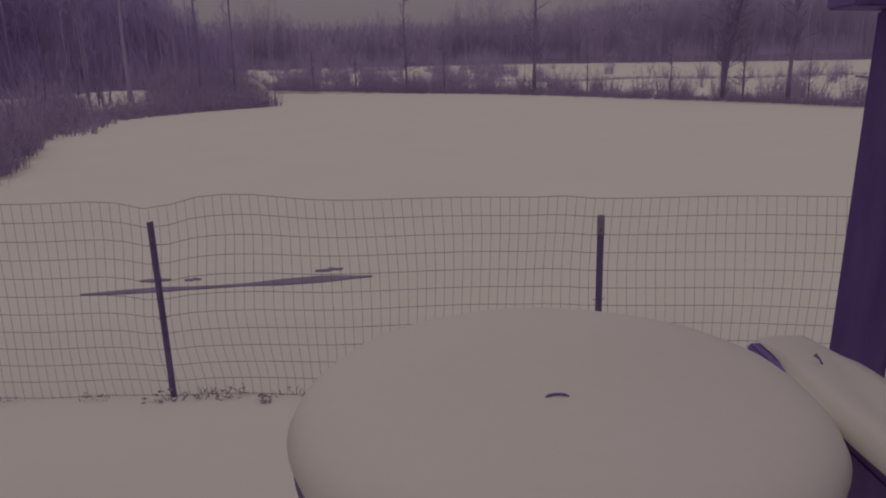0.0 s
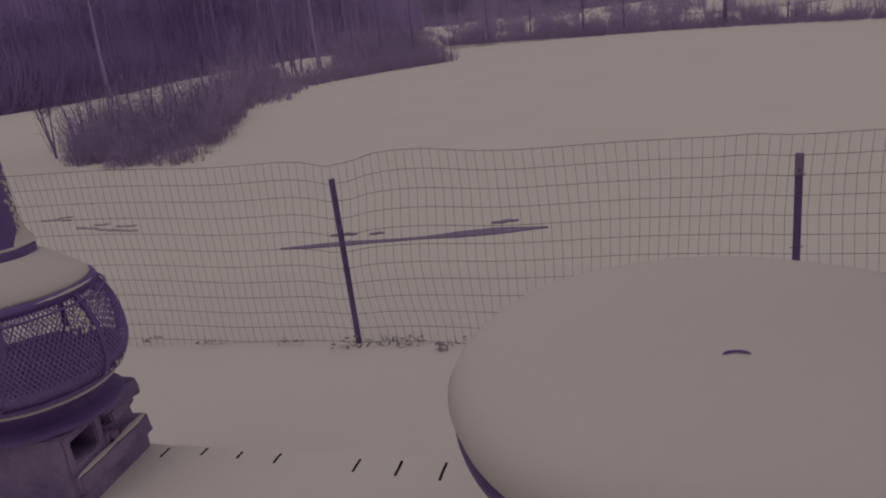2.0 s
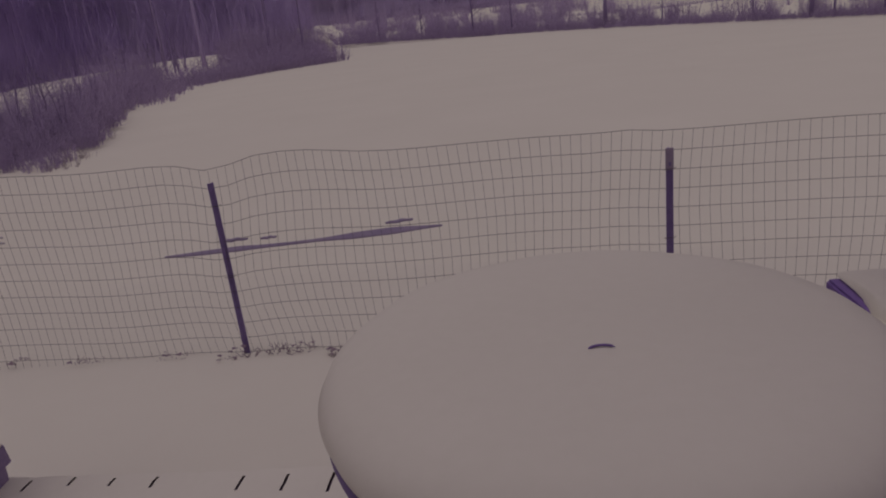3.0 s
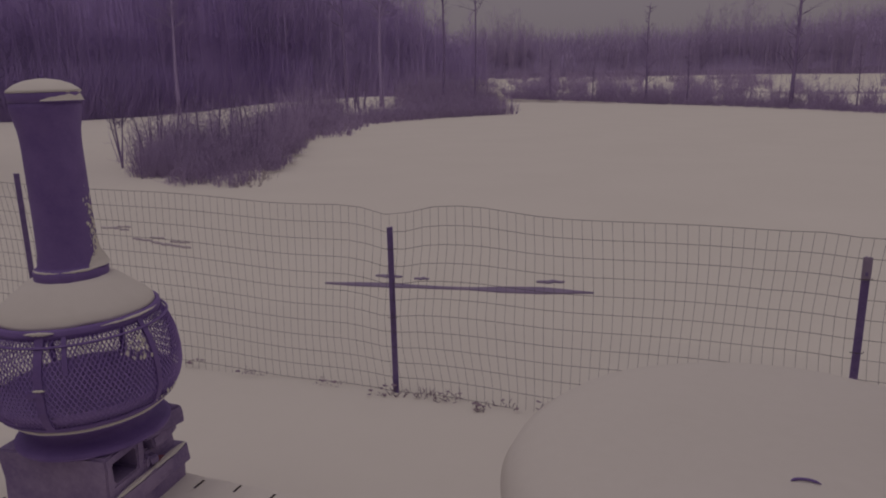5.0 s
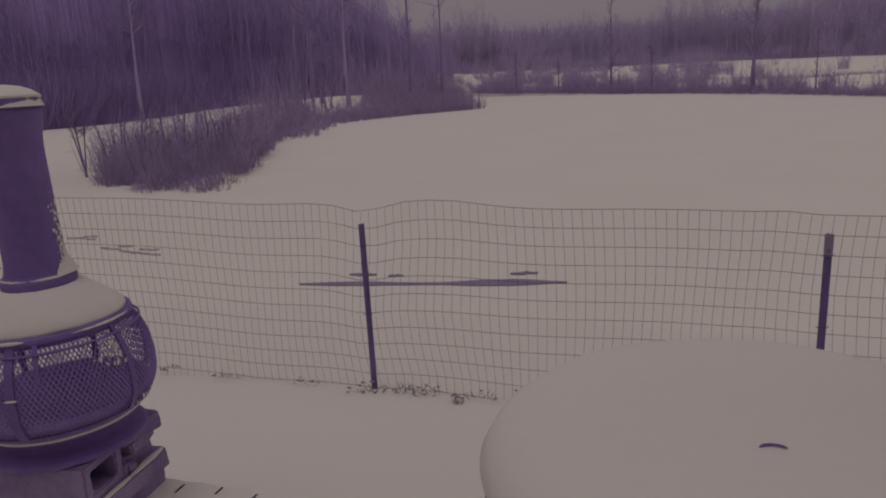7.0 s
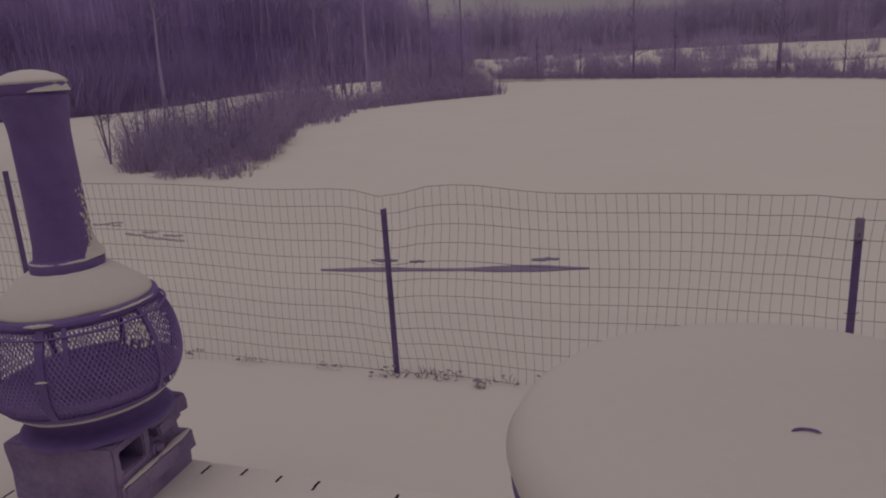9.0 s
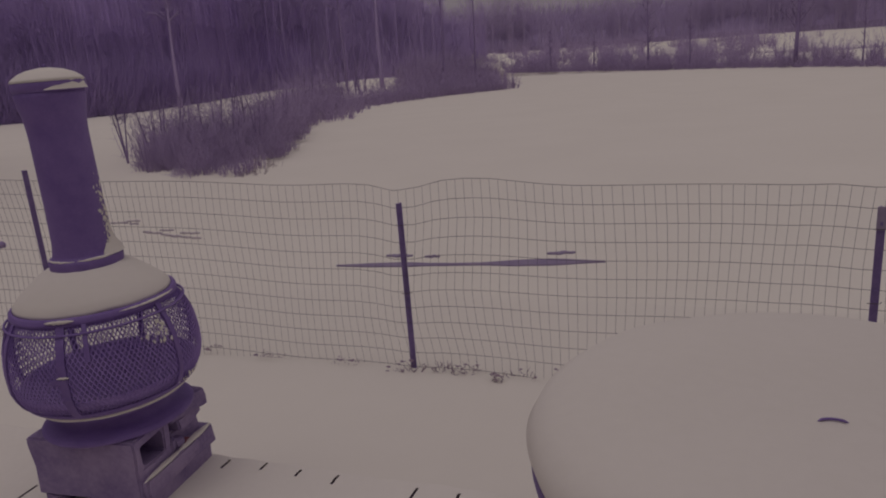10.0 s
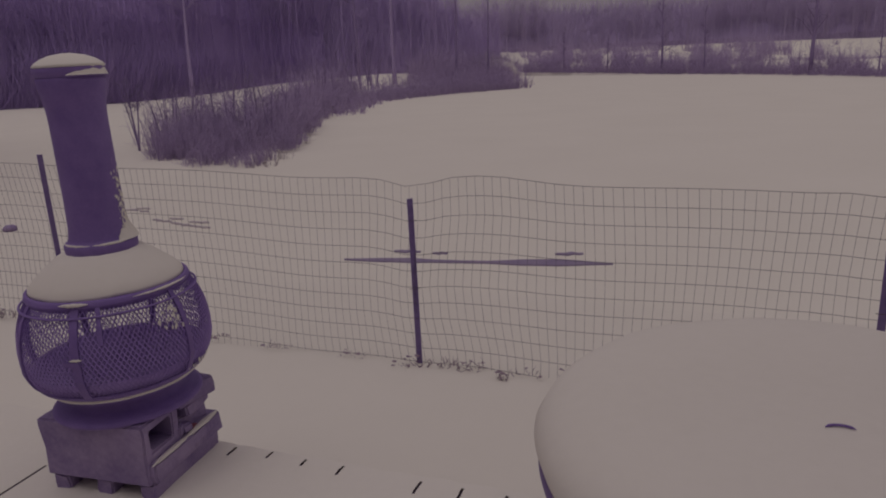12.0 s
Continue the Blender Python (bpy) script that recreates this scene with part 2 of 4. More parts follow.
def pond_mesh():
    azs = np.linspace(-88, 88, 353)
    verts, faces = [], []
    steps = 24
    for a in azs:
        s, c = math.sin(radians(a)), math.cos(radians(a))
        near = 6.7 / max(c, 0.3)
        jag = 1 + 0.018 * noise.noise(Vector((a * 0.35, 3, 0))) + 0.01 * noise.noise(Vector((a * 1.7, 9, 0)))
        far = max(float(shore(a)) * jag + 0.4, near + 0.1)
        for k in range(steps):
            d = near * (far / near) ** (k / (steps - 1))
            verts.append((d * s, d * c, POND_Z + 0.003 * noise.noise(Vector((d * s * 0.5, d * c * 0.5, 4)))))
    for i in range(len(azs) - 1):
        for k in range(steps - 1):
            a = i * steps + k
            faces.append((a, a + steps, a + steps + 1, a + 1))
    return mesh_of(verts, [q[::-1] for q in faces], SNOW_FIELD, True)


tagged(new("water", pond_mesh()), "frozen pond under smooth level snow", "pond", kind="structure")


def push(az, d):
    """The edge of the near woods draws back behind the spit."""
    return np.where(np.asarray(d) < 200, np.interp(az, [-46, -33], [0.96, 1.24]), 1.0)


def level(az):
    return 1.0 + 0.0 * az


def far_height(az):
    """The distant tree line stands higher on the rise at one end."""
    return np.interp(az, [-26, 3, 9, 14, 30, 66], [1.08, 1.08, 1.25, 1.6, 1.65, 1.3])


def falling(az):
    """The near woods thin out and drop towards the tip of the spit."""
    return np.interp(az, [-30, -26, -21, -15, -12], [1.0, 0.85, 0.62, 0.4, 0.22])


def wood_band(az0, az1, d0, d1, count, h0, h1, twigs, mat, r0, spread, brush, low=0.25, taper=level):
    """Bare trunks with side twigs in a band of azimuths and distances."""
    az = np.radians(rng.uniform(az0, az1, count))
    d = rng.uniform(d0, d1, count) * push(np.degrees(az), d0)
    x, y = d * np.sin(az), d * np.cos(az)
    z = ground_z(x, y) - 0.3
    h = rng.uniform(h0, h1, count) * taper(np.degrees(az)) * push(np.degrees(az), d0) * (0.75 + 0.35 * np.sin(az * 31) * np.sin(az * 13 + 1))
    b = np.stack([x, y, z], 1)
    lean = rng.normal(0, 0.03, (count, 2)) * h[:, None]
    t = b + np.stack([lean[:, 0], lean[:, 1], h], 1)
    pieces = [spikes(b, t, r0 * rng.uniform(0.6, 1.5, count), 0.01)]
    k = np.repeat(np.arange(count), twigs)
    f = rng.uniform(low, 0.97, len(k)) ** 0.8
    base = b[k] + (t - b)[k] * f[:, None]
    out = rng.normal(size=(len(k), 3))
    out[:, 2] = np.abs(out[:, 2]) * 1.1 + 0.5
    out /= np.linalg.norm(out, axis=1, keepdims=True)
    length = spread * h[k] * (1.1 - f) * rng.uniform(0.4, 1.3, len(k)) + 0.6
    tip = base + out * length[:, None]
    pieces.append(spikes(base, tip, r0 * 0.24, 0.15))
    # finer twigs off the side branches
    g = rng.uniform(0.3, 0.9, len(k))
    b2 = base + (tip - base) * g[:, None]
    o2 = out + rng.normal(0, 0.7, (len(k), 3))
    o2[:, 2] += 0.3
    pieces.append(spikes(b2, b2 + o2 * length[:, None] * 0.5, r0 * 0.15, 0.2))
    if brush:
        a2 = np.radians(rng.uniform(az0, az1, brush))
        dd = rng.uniform(d0 - 2, d1, brush) * push(np.degrees(a2), d0)
        bx, by = dd * np.sin(a2), dd * np.cos(a2)
        bb = np.stack([bx, by, ground_z(bx, by) - 0.2], 1)
        hh = rng.uniform(0.06, 0.3, brush) * h1
        tt = bb + np.stack([rng.normal(0, 0.25, brush) * hh, rng.normal(0, 0.25, brush) * hh, hh], 1)
        pieces.append(spikes(bb, tt, r0 * 0.3, 0.2))
    return mesh_arrays(pieces, mat)


tagged(new("woods", wood_band(-82, -29, 84, 92, 206, 17, 28, 46, TREE_WOODS, 0.10, 0.30, 5600, 0.2, falling)), "dense dark bare winter woods beyond the pond", "woods", kind="stuff")
tagged(new("woods", wood_band(-31, -15.5, 84, 92, 62, 17, 28, 46, HAZED, 0.10, 0.30, 1700, 0.2, falling)), "bare winter woods behind the spit, paled for haze", "woods", kind="stuff")
tagged(new("woods", wood_band(-70, -37, 83, 88, 120, 16, 27, 34, DENSE_WOODS, 0.08, 0.30, 9000, 0.2)), "densest dark stand of bare winter trees beyond the pond", "woods", kind="stuff")
# woods out of view, added to shade the snow and stove on this side
tagged(new("woods", wood_band(-125, -62, 20, 34, 120, 11, 17, 34, DENSE_WOODS, 0.09, 0.30, 2500)), "unseen bare woods added to shade the near side of the pond", "woods", kind="stuff")
tagged(new("far_woods", wood_band(-26, 66, 284, 300, 1050, 11, 27, 38, FAR_WOODS, 0.15, 0.42, 9000, 0.1, far_height)), "distant tree line paled for haze behind a snowy field", "woods", kind="stuff")
tagged(new("side_woods", wood_band(62, 90, 60, 110, 160, 12, 20, 30, WOODS, 0.17, 0.30, 2000)), "bare trees beyond the pond", "woods", kind="stuff")


def ridge(az0, az1, d, top, mat, jag, taper=level):
    """A thick wooded rise behind the nearer trunks, with a ragged crest."""
    verts, faces = [], []
    azs = np.arange(az0, az1, 0.12)
    for a in azs:
        c = top * float(taper(a)) * float(push(a, d)) * (0.86 + 0.22 * noise.noise(Vector((a * 0.22, 1, 0))) + jag * noise.noise(Vector((a * 2.1, 5, 0))) + jag * 0.8 * random.uniform(-1, 1))
        for dd, zz in ((d, -1.5), (d + 0.5, c * 0.12), (d + 0.03 * d, c * 0.55), (d + 0.1 * d, c), (d + 0.3 * d, c * 0.7), (d + 0.4 * d, -1.5)):
            dd = dd * float(push(a, d))
            s = radians(a)
            gz = float(ground_z(dd * math.sin(s), dd * math.cos(s)))
            verts.append((dd * math.sin(s), dd * math.cos(s), gz + zz))
    for i in range(len(azs) - 1):
        for k in range(5):
            a = i * 6 + k
            faces.append((a, a + 6, a + 7, a + 1))
    return mesh_of(verts, [q[::-1] for q in faces], mat)


def near_crest(a):
    """The near woods drop to nothing at the tip of the spit."""
    return np.interp(a, [-30, -25, -20, -17, -15.6, -15], [1.0, 0.85, 0.5, 0.3, 0.1, 0.0])


tagged(new("backdrop_near_woods", ridge(-95, -29, 87, 17.5, WOODS, 0.025, lambda a: np.interp(a, [-33, -29], [1.0, 0.5]))), "depth of the dark woods", "backdrop", kind="structure")
tagged(new("backdrop_spit_woods", ridge(-36, -15, 91, 17, HAZED, 0.025, near_crest)), "depth of the haze-paled woods behind the spit", "backdrop", kind="structure")
# unseen mass added behind those woods to block more sky
tagged(new("backdrop_shade_woods", ridge(-128, -61, 27, 11, WOODS, 0.03)), "depth of the unseen shading woods beside the pond", "backdrop", kind="structure")
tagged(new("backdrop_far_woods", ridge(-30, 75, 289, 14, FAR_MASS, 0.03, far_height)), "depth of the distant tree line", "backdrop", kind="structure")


def crest_twigs(az0, az1, d, top, count, taper, mat, r):
    """Tree tops that break up the crest of the near woods."""
    a = rng.uniform(az0, az1, count)
    s = np.radians(a)
    back = rng.uniform(0.02, 0.11, count)
    far = d * (1 + back) * push(a, d)
    x, y = far * np.sin(s), far * np.cos(s)
    h = top * taper(a) * push(a, d) * np.interp(back, [0.02, 0.1], [0.45, 0.95])
    b = np.stack([x, y, ground_z(x, y) + h - 1.5], 1)
    ln = rng.uniform(2.0, 7.0, count) * (0.45 + 0.55 * taper(a)) * (1 if d < 200 else 1.25)
    t = b + np.stack([rng.normal(0, 0.2, count) * ln, rng.normal(0, 0.2, count) * ln, ln], 1)
    return mesh_arrays([spikes(b, t, r, 0.15)], mat)


tagged(new("wood_crests", crest_twigs(-34, -15.4, 87, 17.5, 6500, near_crest, HAZED, 0.035)), "bare tree tops of the dark woods", "woods", kind="stuff")

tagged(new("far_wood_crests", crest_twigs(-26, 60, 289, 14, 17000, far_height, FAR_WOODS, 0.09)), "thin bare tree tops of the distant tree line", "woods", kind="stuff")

# ---- shrubs, reeds and trees round the pond ----
def polar(az, d):
    x, y = d * math.sin(radians(az)), d * math.cos(radians(az))
    return x, y, float(ground_z(x, y))


def shrub(az, d, height, width, stems, label, r=0.011, mat=TWIG, group="shrubs on the pond bank"):
    x, y, z = polar(az, d)
    ob = thing("shrub", label, "shrub", (x, y, max(z, -0.85)), 0, group)
    ang, rad = rng.uniform(0, 6.283, stems), width * np.sqrt(rng.uniform(0, 1, stems))
    b = np.stack([rad * np.cos(ang), rad * np.sin(ang), np.full(stems, -0.05)], 1)
    tall = np.where(rng.uniform(0, 1, stems) < 0.22, rng.uniform(0.85, 1.3, stems), rng.uniform(0.2, 0.8, stems))
    hh = height * tall * (1.1 - 0.45 * (rad / width) ** 2)
    t = b + np.stack([np.cos(ang) * hh * 0.1 + rng.normal(0, 0.15, stems) * hh, np.sin(ang) * hh * 0.1 + rng.normal(0, 0.15, stems) * hh, hh], 1)
    tagged(part("stem", mesh_arrays([spikes(b, t, r * rng.uniform(0.6, 1.5, stems), 0.16)], mat), mat, ob), kind="stuff")
    n = stems * 7
    k = rng.integers(0, stems, n)
    f = rng.uniform(0.1, 0.95, n)
    bb = b[k] + (t - b)[k] * f[:, None]
    o = rng.normal(size=(n, 3)) * 0.75
    o[:, 2] = o[:, 2] * 0.6 + 0.4
    tt = bb + o * (height * rng.uniform(0.08, 0.27, n))[:, None]
    tagged(part("twig", mesh_arrays([spikes(bb, tt, r * 0.5, 0.25)], mat), mat, ob, "fine bare twigs"), kind="stuff")
    return ob


# near thicket on the bank: many small upright bushes, lower at the ice edge
for i in range(15):
    az = -41.0 + 0.88 * i
    edge = max(float(shore(az)), 19.8) + 0.6 + 0.5 * math.sin(i * 2.7)
    shrub(az - 0.3, edge + 9.5 * edge / 24, 2.3 + 0.5 * math.sin(i * 1.9), 1.4 * edge / 24, 24, "tall thin bare saplings behind the bushes", 0.014 * edge / 22)
    for k in range(4):
        d = edge + 0.25 + (0.9 + 2.1 * k) * edge / 24 + 0.7 * math.sin(i * 1.7 + k * 2.9)
        if k == 0 and i in (0, 1, 4):
            continue
        h = (1.05, 1.55, 1.8, 1.85)[k] * (1 + 0.18 * math.sin(i * 3.1 + k)) * (0.8 if i < 2 else 1) * (d / 26) ** 0.3
        shrub(az + 0.35 * math.sin(k * 4.1 + i), d, h, 0.62 * d / 23, (80, 100, 100, 90)[k], "bare leafless bush with dense twigs in snow", 0.009 * d / 23)
for i in range(16):
    az = -29.6 + i * 0.975
    d = float(shore(az)) + 1.2
    shrub(az, d, float(np.interp(az, [-30, -25, -21, -15], [1.1, 1.1, 1.6, 1.9])) + 0.2 * math.sin(i * 2.1), 2.6, 210, "low bare shrubs on the snowy spit", 0.024)
    if az < -21:
        shrub(az - 0.5, d + 9, 2.3 + 0.6 * math.sin(i * 1.3), 2.4, 20, "thin bare saplings standing in snow on the spit", 0.026)
    else:
        for back, tall in ((12, 2.3), (19, 2.9), (27, 3.3)):
            shrub(az - 0.3, d + back, tall + 0.4 * math.sin(i * 2.9 + back), 2.4, 120, "dense bare brush rising behind the spit", 0.03)
        shrub(az - 0.5, d + 7, 2.7 + 0.9 * math.sin(i * 1.3), 1.7, 46, "taller bare shrubs on the snowy spit", 0.03)
for i in range(9):
    az = -34.6 + i * 1.5 + 0.3 * math.sin(i * 5)
    shrub(az, float(shore(az)) - 0.25, 0.55, 0.5, 26, "dry reed tuft at the edge of the ice", 0.007, GRASS, "reed tufts on the ice edge")
# the far shore
for i in range(46):
    az = -13.6 + i * 1.02
    d = float(shore(az)) + 1.5
    s = d / 70
    k = 0.62 + 0.38 * noise.noise(Vector((i * 0.63, 2, 0))) * 1.6
    shrub(az, d, max(0.45, 2.0 * k * (1 if az < 7 else 0.72)) * min(max(s, 0.75), 1.6), 1.25 * s, 140, "bare brush along the far snowy shore", 0.019 * s, TWIG, "brush along the far shore")
for i in range(26):
    az = -13.0 + i * 1.75 + 0.5 * math.sin(i * 3.7)
    d = float(shore(az)) + 5 + 4 * abs(math.sin(i * 2.3))
    shrub(az, d, (2.2 + 1.3 * abs(math.sin(i * 1.9))) * d / 75, 1.1 * d / 75, 46, "thin bare saplings behind the far shore", 0.02 * d / 70, TWIG, "saplings behind the far shore")


def far_brush(count):
    """Clumps of thin brush scattered over the field behind the far shore."""
    az = rng.uniform(-14, 50, count * 3)
    d = shore(az) + 2 + 150 * rng.uniform(0, 1, count * 3) ** 1.6
    keep = np.array([noise.noise(Vector((a * 0.9, q * 0.03, 6))) + 0.55 * noise.noise(Vector((a * 0.25, q * 0.012, 2))) > 0.03 + 0.4 * min(1.0, max(0.0, (a - 3) / 8)) for a, q in zip(az, d)])
    az, d = np.radians(az[keep][:count]), d[keep][:count]
    x, y = d * np.sin(az), d * np.cos(az)
    n = len(x)
    b = np.stack([x, y, ground_z(x, y) - 0.1], 1)
    h = rng.uniform(0.6, 3.2, n) * (0.6 + d / 220)
    t = b + np.stack([rng.normal(0, 0.28, n) * h, rng.normal(0, 0.28, n) * h, h], 1)
    return mesh_arrays([spikes(b, t, 0.016 * d / 75, 0.15)], TWIG)


def hedge(az0, az1, d, count):
    """A thin low hedge line that crosses the far field."""
    a = rng.uniform(az0, az1, count)
    s, q = np.radians(a), d + 4 * np.sin(a * 0.5) + rng.normal(0, 0.8, count)
    x, y = q * np.sin(s), q * np.cos(s)
    b = np.stack([x, y, ground_z(x, y) - 0.1], 1)
    h = rng.uniform(0.25, 0.95, count)
    t = b + np.stack([rng.normal(0, 0.3, count), rng.normal(0, 0.3, count), h], 1)
    return mesh_arrays([spikes(b, t, 0.03, 0.15)], TWIG)


tagged(new("hedge", hedge(2, 36, 150, 2600)), "low dark hedge line across the far snowy field", "hedge", kind="stuff")
tagged(new("field_brush", far_brush(19000)), "thin bare brush scattered over the far snowy field", "brush", kind="stuff")


def bare_tree(az, d, height, r, label, mat=BARK, stems=1, branches=26, lean=0.0, group="bare trees round the pond", low=0.18, reach=0.26):
    x, y, z = polar(az, d)
    ob = thing("tree", label, "tree", (x, y, max(z, -0.85) - 0.05), 0, group)
    tb, all_b, all_t = Tubes(), [], []
    for s in range(stems):
        a = rng.uniform(0, 6.283)
        out = (0.0 if stems == 1 else 0.22 * height * rng.uniform(0.5, 1.1))
        path, rad = [], []
        for i in range(9):
            f = i / 8
            w = 0.015 * height * math.sin(f * 5 + a) * f
            path.append((out * f ** 1.4 * math.cos(a) + w + lean * f * height, out * f ** 1.4 * math.sin(a) + 0.6 * w, f * height * (1 if s == 0 else rng.uniform(0.9, 1.0))))
            rad.append(r * (1.12 if i == 0 else 1) * (1 - 0.86 * f))
        tb.add(path, rad, 7)
        p = np.array(path)
        f = rng.uniform(low, 0.97, branches)
        b = np.stack([np.interp(f * 8, np.arange(9), p[:, q]) for q in range(3)], 1)
        o = rng.normal(size=(branches, 3))
        o[:, 2] = np.abs(o[:, 2]) * 0.8 + 0.7
        o /= np.linalg.norm(o, axis=1, keepdims=True)
        ln = height * reach * (1.15 - f) * rng.uniform(0.5, 1.2, branches) + 0.02 * height
        all_b.append(b)
        all_t.append(b + o * ln[:, None])
    part("trunk", tb.mesh(mat), mat, ob)
    b, t = np.concatenate(all_b), np.concatenate(all_t)
    pieces = [spikes(b, t, r * 0.26, 0.15)]
    for _ in range(5):
        g = rng.uniform(0.2, 0.95, len(b))
        c = b + (t - b) * g[:, None]
        o = (t - b) * 0.45 + rng.normal(0, 0.25, b.shape) * np.linalg.norm(t - b, axis=1, keepdims=True)
        pieces.append(spikes(c, c + o, r * 0.11, 0.2))
    part("crown", mesh_arrays(pieces, mat), mat, ob, "bare branching twigs")
    return ob


bare_tree(-43.3, 26.5, 2.5, 0.034, "small multi-stemmed bare sapling standing in snow", BARK, 6, 12, low=0.5)
for i in range(34):
    az = -41.6 + 0.5 * i + 0.16 * math.sin(i * 4.7)
    d = max(float(shore(az)), 20.5) * (1.24 if i > 8 else 1.32) + 1.5 * math.sin(i * 2.3)
    bare_tree(az, d, (2.1 + 0.55 * math.sin(i * 3.3)) * (d / 30) ** 0.25, 0.037 * (d / 30) ** 0.8, "thin dark bare sapling standing in snow behind the bushes", BARK, 3 if i % 3 else 2, 7, 0.05 * math.sin(i * 1.9), "saplings behind the bushes", 0.35, 0.2)
bare_tree(-42.0, 22.5, 1.5, 0.014, "thin bare stick sapling in snow", BARK, 2, 5)
bare_tree(-39.2, 84, 17, 0.24, "tall bare tree with pale bark", BARK_PALE, 1, 30, low=0.5)
bare_tree(-23.8, 78, 17, 0.24, "tall bare tree with pale bark", BARK_PALE, 1, 30, low=0.5)
bare_tree(-18.9, 80, 22, 0.17, "tall slender bare tree on the spit", BARK, 1, 34, low=0.45, reach=0.16)
bare_tree(-16.4, 84, 22, 0.13, "tall slender bare tree on the spit", BARK, 1, 34, low=0.45, reach=0.16)
bare_tree(-46.8, 86, 19, 0.26, "tall bare tree with pale bark", BARK_PALE, 1, 30, low=0.5)
bare_tree(-26.6, 82, 20, 0.16, "tall slender bare tree at the wood's edge", BARK, 1, 34, low=0.4, reach=0.16)
for az, h, r in ((-10.5, 7, 0.14), (-7.2, 6, 0.14), (-3.2, 15, 0.20), (-0.2, 9, 0.13), (6.9, 20, 0.24), (11.0, 6, 0.08), (20.9, 13, 0.15), (22.3, 5, 0.10), (25.3, 13, 0.16), (26.6, 4, 0.05), (17.2, 5, 0.07), (33.0, 9, 0.14), (38.0, 10, 0.15)):
    bare_tree(az, float(shore(az)) + 1.6, h, r, "bare leafless tree on the far shore", BARK, 4 if az == 20.9 else 1, 34, reach=0.15)
log_x, log_y, log_z = polar(29.9, 132)
fallen = new("fallen_log", Tubes().add([(log_x - 1.3, log_y, log_z + 0.5), (log_x, log_y, log_z + 0.35), (log_x + 1.5, log_y + 0.3, log_z + 0.1)], [0.12, 0.2, 0.24], 8).mesh(BARK))
tagged(fallen, "dark fallen log lying on the far snowy field", "log")


def snow_mound(az, d, w, h, label, squash=0.5):
    x, y, z = polar(az, d)
    v, f = lathe([(w, -0.1), (w * 0.86, h * 0.45), (w * 0.6, h * 0.8), (w * 0.3, h * 0.97), (0.01, h)], 24, 0.25, az)
    v = [(p[0], p[1] * squash, p[2]) for p in v]
    ob = new("snow_mound", mesh_of(v, f, SNOW, True))
    ob.matrix_basis = pose(x, y, max(z, -0.85), 0, 0, -az)
    return tagged(ob, label, "snow mound")


for az, d, w, h in ((-16.0, 95, 1.3, 1.9), (-15.4, 97, 1.6, 2.6), (-14.9, 99, 1.3, 2.0), (-15.7, 92, 1.1, 1.4), (-15.1, 104, 1.2, 2.2)):
    snow_mound(az, d, w * 1.3, h * 0.75, "low snow-covered brush at the tip of the spit", 0.7)
for az, d, h, w in ((-16.3, 94, 2.7, 1.1), (-15.7, 96, 3.5, 1.4), (-15.2, 98, 3.2, 1.3), (-15.0, 103, 3.0, 1.2), (-14.9, 92, 2.4, 1.0)):
    shrub(az, d, h * 0.85, w * 1.2, 46, "snow-laden brush at the tip of the spit", 0.032, SNOW, "snowy brush on the spit")
    shrub(az - 0.25, d - 1.5, h * 0.85, w, 60, "bare brush at the tip of the spit", 0.03, TWIG, "snowy brush on the spit")


# ---- marks on the ice ----
def slit(name, label, a, b, widths, up=0.012, mat=WET_ICE):
    """A dark open lead in the snow on the ice, widest where the widths say."""
    a, b = Vector(a), Vector(b)
    d = (b - a)
    n = 60
    side = Vector((-d.y, d.x, 0)).normalized()
    verts, faces = [], []
    for i in range(n + 1):
        f = i / n
        w = float(np.interp(f, [q[0] for q in widths], [q[1] for q in widths])) * (1 + 0.35 * noise.noise(Vector((f * 9, a.x, 0))))
        c = a + d * f + side * 0.06 * noise.noise(Vector((f * 4, 7, a.y)))
        lo, hi = c - side * w * 0.5, c + side * w * 0.5
        for p, z in ((lo, -0.02), (lo, up * 0.6), (hi, up), (hi, -0.02)):
            verts.append((p.x, p.y, POND_Z + 0.012 + z))
    for i in range(n):
        for k in range(3):
            q = i * 4 + k
            faces.append((q, q + 1, q + 5, q + 4))
    return tagged(new(name, mesh_of(verts, [q[::-1] for q in faces], mat)), label, "ice crack", kind="")


slit("ice_crack", "long dark crack of wet ice in the pond snow", (-4.5, 8.3, 0), (-0.98, 8.86, 0), [(0, 0.01), (0.12, 0.1), (0.26, 0.17), (0.36, 0.1), (0.45, 0.05), (0.55, 0.07), (0.68, 0.2), (0.8, 0.25), (0.9, 0.12), (1, 0.01)])
slit("ice_mark", "short dark mark in the pond snow", (-1.78, 9.18, 0), (-1.42, 9.28, 0), [(0, 0.03), (0.5, 0.1), (1, 0.02)])
slit("ice_mark", "short dark mark in the pond snow", (-4.0, 8.86, 0), (-3.62, 8.92, 0), [(0, 0.02), (0.5, 0.12), (1, 0.02)])
slit("ice_mark", "short dark mark in the pond snow", (-3.42, 8.86, 0), (-3.22, 8.92, 0), [(0, 0.02), (0.5, 0.07), (1, 0.02)])
